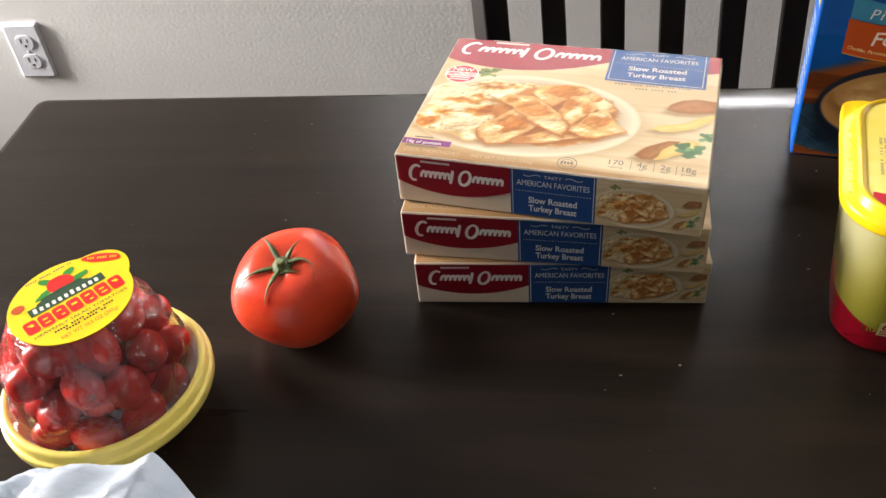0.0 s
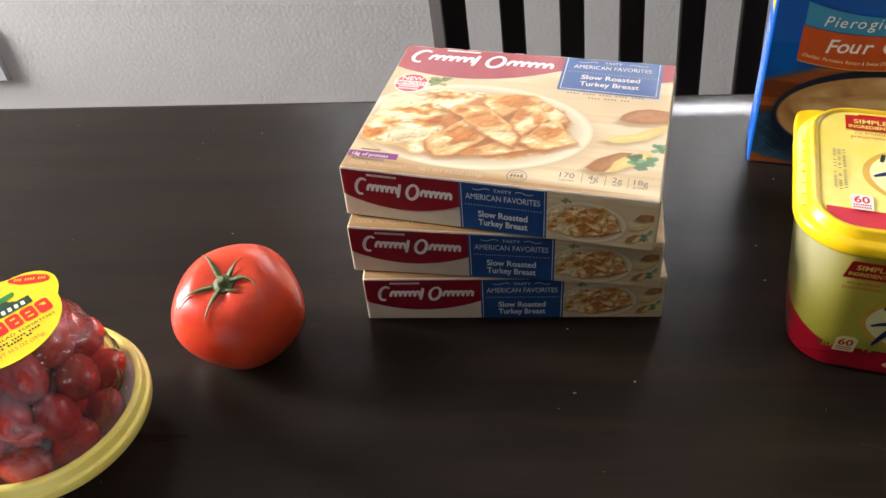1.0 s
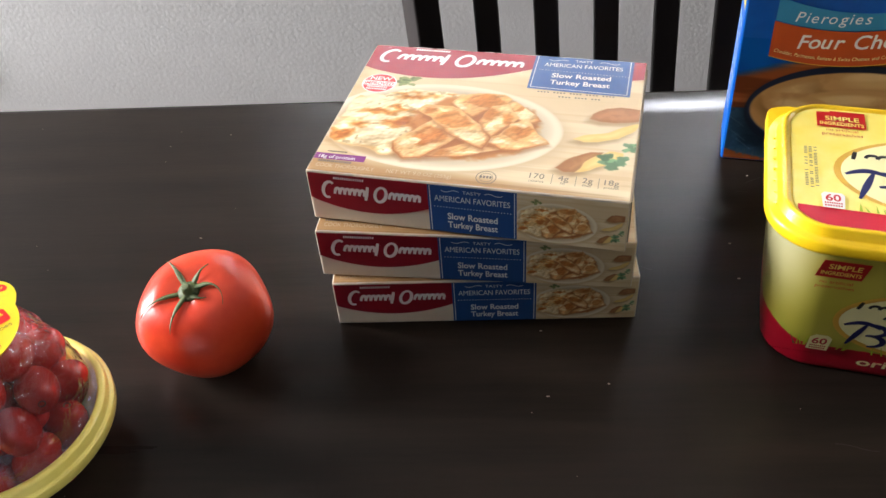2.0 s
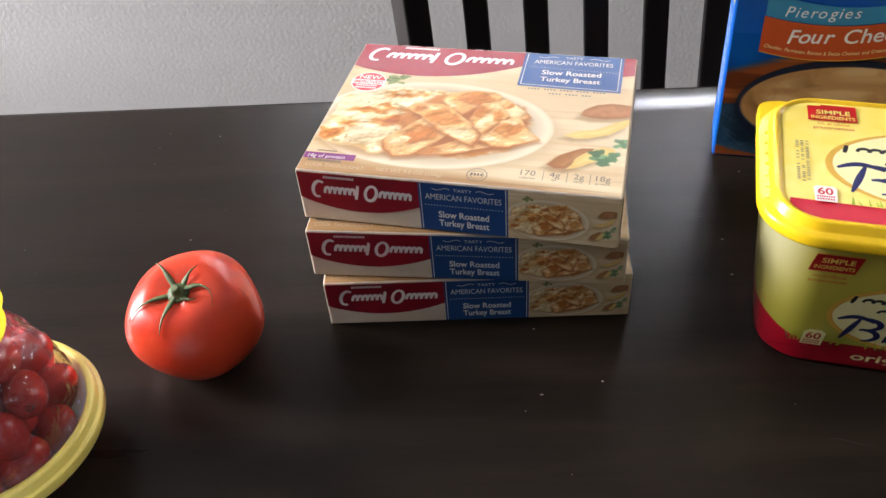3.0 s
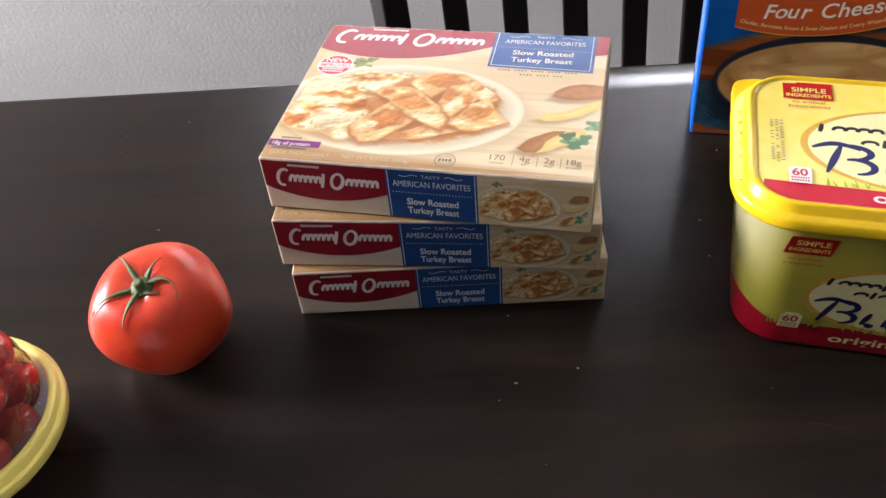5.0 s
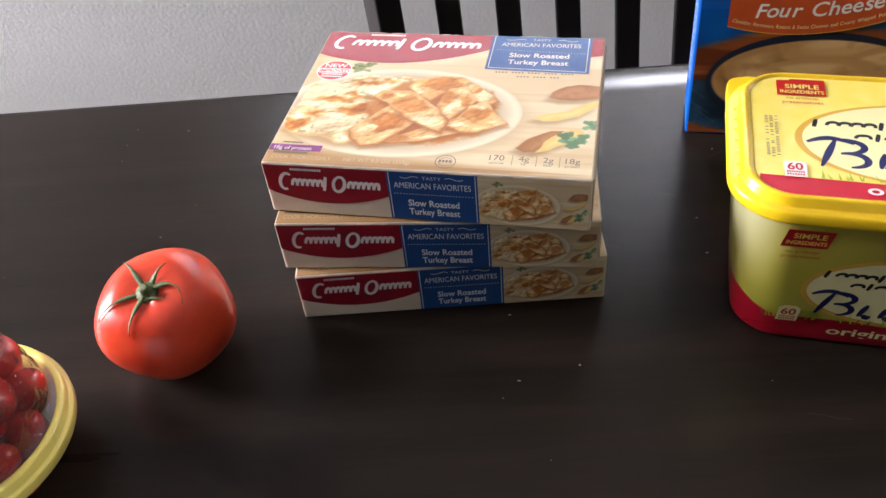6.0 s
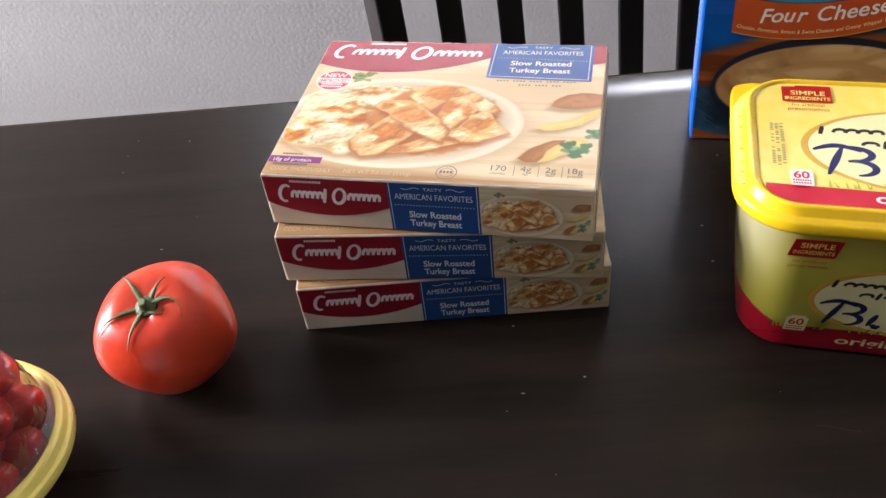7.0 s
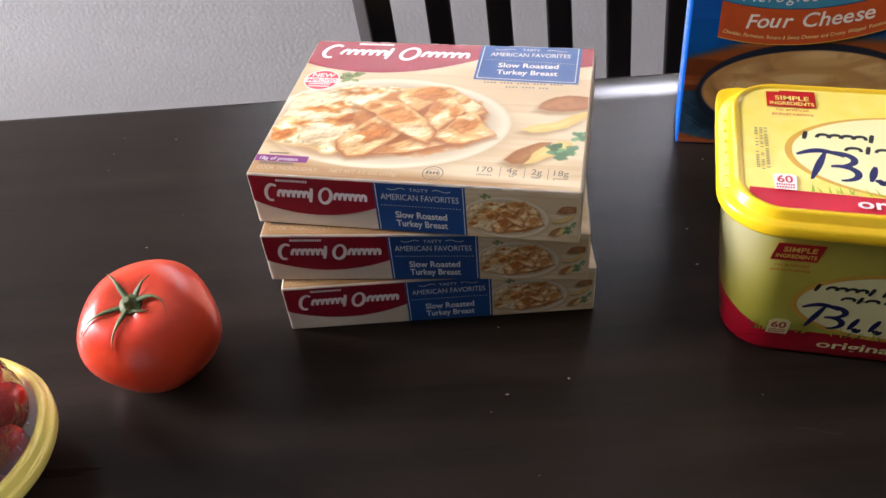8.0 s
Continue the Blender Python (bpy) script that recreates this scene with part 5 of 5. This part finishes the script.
    p.text("preservatives", -0.0550, 0.0262, 0.0026, TAG_RED, 5, width=0.0205, centre=True)
    p.poly([(-0.0675, -0.0370), (-0.0575, -0.0370), (-0.0570, -0.0265), (-0.0585, -0.0248), (-0.0665, -0.0248), (-0.0680, -0.0265)], WHITE, 5)
    p.text("60", -0.0625, -0.0315, 0.0055, TAG_RED, 7, centre=True, weight=0.02)
    p.bars(-0.0666, -0.0338, 0.0085, 0.0013, (1,) * 8, TAG_RED, 7, 0, 0.7)
    p.bars(-0.0666, -0.0358, 0.0085, 0.0013, (1,) * 7, TAG_RED, 7, 0, 0.7)
    p.text("original", -0.0315, -0.0465, 0.0072, WHITE, 5, width=0.040, weight=0.02)
    for k in range(3):
        p.bars(-0.0735 + k * 0.0024, -0.022, 0.036, 0.0016, tuple(1 if MEAL.random() < 0.6 else 0 for i in range(26)), GREYINK, 4, 0, 0.45, rot=90)
    for i in range(30):
        x = MEAL.uniform(-0.052, 0.060)
        p.poly([(x - 0.0005, -0.0372), (x + 0.0007, -0.0372), (x + MEAL.uniform(-0.003, 0.003), -0.0372 + MEAL.uniform(0.003, 0.008))], GRASS, 4)
    p.make("claim_print", lid, tp, "white badge and small lettering", kind="stuff")
    return r


def script(p, x, y, w, h):
    """Loose navy brush strokes the size of the brand's script."""
    taper = lambda t: 0.0005 + 0.0030 * math.sin(math.pi * (0.12 + 0.8 * t)) * h / 0.0235
    p.stroke([(x + w * (0.0 + 0.20 * t / 12), y + h * (0.80 + 0.17 * math.sin(math.pi * t / 12))) for t in range(13)], taper, NAVY, 5)
    p.stroke([(x + w * (0.12 - 0.07 * t / 10), y + h * (0.90 - 0.90 * t / 10)) for t in range(11)], taper, NAVY, 6)
    p.stroke([(x + w * (0.17 + 0.075 * math.sin(a)), y + h * (0.25 + 0.23 * math.cos(a))) for a in [math.pi * t / 14 for t in range(-2, 15)]], taper, NAVY, 5)
    p.stroke([(x + w * (0.14 + 0.10 * math.sin(a)), y + h * (0.70 + 0.24 * math.cos(a))) for a in [math.pi * t / 14 for t in range(-1, 15)]], taper, NAVY, 5)
    for i in range(6):
        a = x + w * (0.29 + i * 0.115)
        hh = h * (0.95 if i in (2, 3) else 0.5)
        p.stroke([(a + hh * 0.28 * (1 - t / 8), y + h * 0.04 + hh * (1 - t / 8)) for t in range(9)], taper, NAVY, 5)
        p.stroke([(a + w * 0.02 + w * 0.05 * t / 8, y + h * (0.04 + 0.05 * math.sin(t))) for t in range(9)], taper, NAVY, 6)


tub()


# ---- standing carton of filled dumplings ----
def dumpling_photo(p):
    """Pierogies in a dark bowl on a plank table, with a denim cloth; in metres of the carton's face."""
    st = p.step
    k = 0.001
    p.lay(st(p.noise(30, 3), -0.2, 0.6), (6, 96, 186), 0.6)
    # planks fade into the blue
    line = 0.0705 + 0.35 * np.clip(p.x, 0, 0.05)
    wood = st(line - p.y, -4 * k, 5 * k)
    p.lay(wood, (140, 74, 34))
    p.lay(wood * st(p.noise(60, 4, 0.3, 3), 0.0, 0.6), (96, 46, 20), 0.8)
    p.lay(wood * st(p.noise(90, 3, 0.3, 3), 0.2, 0.7), (176, 104, 54), 0.6)
    # cloth
    cloth = p.inside([(-0.01, 0.0440), (0.012, 0.0452), (0.030, 0.040), (0.08, 0.030), (0.17, 0.02), (0.17, 0.0035), (0.03, 0.0040), (0.012, 0.0070), (-0.01, 0.0125)], wob=0.0008)
    m = st(cloth, -0.6 * k, 0.6 * k)
    p.lay(m, (40, 74, 104))
    p.lay(m * st(p.noise(150, 4), -0.1, 0.5), (58, 96, 128), 0.7)
    p.lay(m * st(p.noise(60, 3, 1, 2), 0.1, 0.6), (22, 44, 68), 0.7)
    for a, b in ((0.004, 0.036), (0.0065, 0.024), (0.011, 0.017)):
        g = 0.0005 - abs(p.y - b + 0.75 * (p.x - a))
        p.lay(m * st(g, 0, 0.4 * k) * st(0.006 - abs(p.x - a - 0.003), 0, k), (112, 146, 170), 0.6)
    p.lay(st(cloth, -2.5 * k, -0.4 * k) * st(p.noise(260, 2, 3, 0.4), 0.1, 0.5) * st(0.012 - p.y, 0, 3 * k), (60, 84, 104), 0.8)
    # bowl
    p.lay(st(p.oval(0.081, 0.036, 0.075, 0.040), -6 * k, 6 * k), (18, 20, 26), 0.6)
    p.lay(st(p.oval(0.084, 0.0445, 0.0735, 0.0395), -0.5 * k, 0.5 * k), (24, 30, 46))
    rim = p.oval(0.084, 0.0475, 0.0725, 0.0360)
    p.lay(st(rim, -0.4 * k, 0.4 * k), (30, 38, 58))
    p.lay(st(0.5 * k - abs(rim - 1.2 * k), 0, 0.4 * k) * st(0.045 - p.y, -0.02, 0.02), (92, 104, 122), 0.8)
    food = p.oval(0.085, 0.0462, 0.0708, 0.0322)
    m = st(food, -0.5 * k, 0.6 * k)
    p.lay(m, (172, 126, 76))
    p.lay(m * st(-food, -6 * k, -0.5 * k) * st(0.05 - p.x, -0.02, 0.03), (196, 150, 92), 0.6)
    for cx, cy, rx, ry, rot in ((0.050, 0.062, 0.032, 0.012, 14), (0.100, 0.074, 0.050, 0.013, 8), (0.122, 0.060, 0.034, 0.016, 20), (0.080, 0.055, 0.040, 0.012, 4), (0.046, 0.048, 0.026, 0.011, -8), (0.100, 0.042, 0.040, 0.014, 8), (0.130, 0.040, 0.024, 0.016, 30), (0.066, 0.032, 0.030, 0.010, -12)):
        d = p.oval(cx, cy, rx, ry, rot, wob=0.002)
        p.lay(m * st(p.oval(cx + 0.001, cy - 0.003, rx, ry, rot), -3 * k, 2 * k), (128, 90, 50), 0.6)
        p.lay(m * st(d, -0.4 * k, 1.5 * k), (192, 148, 96))
        p.lay(m * st(d, 3 * k, 8 * k), (212, 172, 120), 0.8)
        p.lay(m * st(p.oval(cx - 0.004, cy + 0.003, rx * 0.6, ry * 0.35, rot, wob=0.002), -k, 2 * k), (226, 194, 146), 0.6)
    p.lay(m * st(p.noise(60, 4), 0.1, 0.6), (160, 116, 68), 0.35)


def dumpling_carton():
    W, Dp, Hh = 0.158, 0.042, 0.215
    r = root("dumpling_carton", pose(0.2672, 0.1622, T, 0, 0, -12.5) @ pose(0, 0, 0, 0, -1.2, 0), "blue standing carton of frozen four cheese pierogies", "food box")
    part("carton", boxed(0, W, 0, Dp, 0.0, Hh, bevel=0.0016, seg=2), SKYBLUE, r)
    fr = face_frame((0, 0, 0), (1, 0, 0), (0, 0, 1))
    e = 0.0016
    C = (e, e, W - e, Hh - e)
    ph = Photo(e, e, W - e, 0.1000, 240, 160, (4, 74, 158), 9)
    dumpling_photo(ph)
    ph.make("bowl_picture", r, fr, 1, 1, 0, 0, 0.0003, "printed photograph of pierogies in a dark bowl on a denim cloth")
    p = Print(0.0012)
    top = bow(0.0195, 0.150, 0.1135, 0.1098, 0.1345)
    low = bow(0.0195, 0.150, 0.0878, 0.0849, 0.1099)
    p.poly(low + list(reversed(top)), ORANGE, 2)
    p.stroke(low, 0.0005, TANRING, 4)
    x = 0.0362
    for ch, wd in (("F", .0069), ("o", .0077), ("u", .0079), ("r", .0060), (" ", .0062), ("C", .0097), ("h", .0076), ("e", .0066), ("e", .0066), ("s", .0056), ("e", .0066)):
        if ch != " ":
            b = max(x - 0.055, -0.02)
            p.text(ch, x, 0.0952 + 2.4 * b * abs(b), 0.0104, WHITE, 5, slant=0.22, rot=math.degrees(4.8 * abs(b) if b > 0 else 0), stretch=1.0, weight=0.012)
        x += wd
    x = 0.0222
    for wd in ("Cheddar,", "Parmesan,", "Romano", "&", "Swiss", "Cheeses", "and", "Creamy", "Whipped", "Potatoes"):
        n = 0.00150 * len(wd)
        q = x - 0.0195
        p.text(wd, x, 0.0918 - 0.259 * q + 3.28 * q * q, 0.0027, CREAM, 5, slant=0.2, width=n, rot=math.degrees(-0.259 + 6.56 * (q + n / 2)))
        x += n + 0.0012
    p.make("flavour_panel", r, fr, "orange curved band with white lettering")
    p = Print(0.0009)
    p.poly(bow(0.020, 0.149, 0.1138, 0.1102, 0.1348) + list(reversed(bow(0.020, 0.149, 0.130, 0.122, 0.146))), PALEBLUE, 1)
    x = 0.0318
    for ch, wd in zip("Pierogies", (.0064, .0033, .0059, .0047, .0062, .0062, .0034, .0058, .0054)):
        b = x - 0.050
        p.text(ch, x, 0.1128 + 1.5 * b * b, 0.0076, WHITE, 4, slant=0.22, rot=math.degrees(3.0 * b), stretch=1.0)
        x += wd
    p.make("product_name", r, fr, "white lettering on a pale blue band")
    p = Print(0.0009)
    p.oval(0.085, 0.1635, 0.063, 0.0305, NAVY, 5, n=56, clip=C)
    p.oval(0.085, 0.1635, 0.060, 0.0280, LOGO_YELLOW, 6, n=56, clip=C)
    p.bars(0.040, 0.1430, 0.09, 0.034, (.8, .55, .55, 0, 1, .6), NAVY, 8, 0.2, 0.5)
    p.make("brand_oval", r, fr, "yellow oval with navy brand marks")
    sd = face_frame((0, Dp, 0), (0, -1, 0), (0, 0, 1))
    p = Print()
    p.rect(0.004, 0.118, Dp - 0.002, 0.2, LOGO_YELLOW, 1)
    for i in range(9):
        p.bars(0.007, 0.102 - i * 0.008, 0.028, 0.0026, tuple(0 if (j * 7 + i) % 5 == 0 else 1 for j in range(14)), WHITE, 1, 0, 0.6)
    p.make("side_print", r, sd, "white small print and a yellow field")
    return r


dumpling_carton()


# ---- white plastic grocery bag ----
def bag():
    r = root("plastic_bag", pose(-0.086, -0.288, T), "crumpled white plastic grocery bag standing on the table", "plastic bag")
    bm = bmesh.new()
    rings = []
    N, J = 220, 70
    for j in range(J + 1):
        t = j / J
        k = 1.0 if t < 0.8 else max(0.012, (1 - ((t - 0.8) / 0.2) ** 2.2)) ** 0.8
        z = 0.150 * t / 0.86 if t < 0.86 else 0.150 + 0.03 * (t - 0.86)
        ring = []
        for i in range(N):
            a = 2 * math.pi * i / N
            c, s = math.cos(a), math.sin(a)
            f = noise.noise(Vector((c * 2.0, s * 2.0, t * 2.5))) * 0.07 + (0.35 - abs(noise.noise(Vector((c * 5, s * 5, t * 3 + 3))))) * 0.07 + 0.02 * noise.noise(Vector((c * 14, s * 14, t * 9)))
            x = 0.100 * k * (1 + f) * abs(c) ** 0.75 * (1 if c > 0 else -1)
            y = 0.064 * k * (1 + f) * abs(s) ** 0.75 * (1 if s > 0 else -1)
            fold = (0.25 - abs(noise.noise(Vector((x * 14 + 4, y * 26 + x * 20, 1.7))))) * 0.024 + (0.2 - abs(noise.noise(Vector((x * 34, y * 60 - x * 30, 5.0))))) * 0.014 + (0.2 - abs(noise.noise(Vector((x * 90, y * 120 + x * 60, 9.0))))) * 0.005
            ring.append((x, y, max(z + t * t * (fold + 0.33 * (x - 0.018) - 3.2 * max(0, x - 0.034)), 0.0)))
        rings.append(ring)
    loft(bm, rings, True, True)
    part("bag_body", bm, BAG, r, smooth=True)
    return r


bag()

# ---- crumbs and dust on the varnish ----
rnd = random.Random(21)
bm = bmesh.new()
for _ in range(60):
    x, y, s = rnd.uniform(-0.36, 0.45), rnd.uniform(-0.28, 0.24), rnd.choice((0.0002, 0.0003, 0.0003, 0.0004, 0.0006))
    bmesh.ops.create_icosphere(bm, subdivisions=1, radius=s, matrix=Matrix.Translation((x, y, T + s * 0.4)) @ Matrix.Diagonal((rnd.uniform(0.7, 2.2), rnd.uniform(0.6, 1.2), 0.6, 1)))
tagged(part("table_dust", bm, CRUMB), "scattered pale crumbs and dust specks on the dark tabletop", "dust", kind="stuff")
p = Print(0.0002)
for _ in range(16):
    x, y, a, n = rnd.uniform(-0.3, 0.42), rnd.uniform(-0.24, 0.2), rnd.uniform(-0.5, 0.5), rnd.uniform(0.006, 0.05)
    p.stroke([(x + n * t / 6 * math.cos(a), y + n * t / 6 * math.sin(a) + 0.0006 * math.sin(t)) for t in range(7)], 0.00022, SCRATCH, 0)
p.make("scratches", table, pose(0, 0, T), "fine pale hairline scratches in the varnish", kind="stuff")
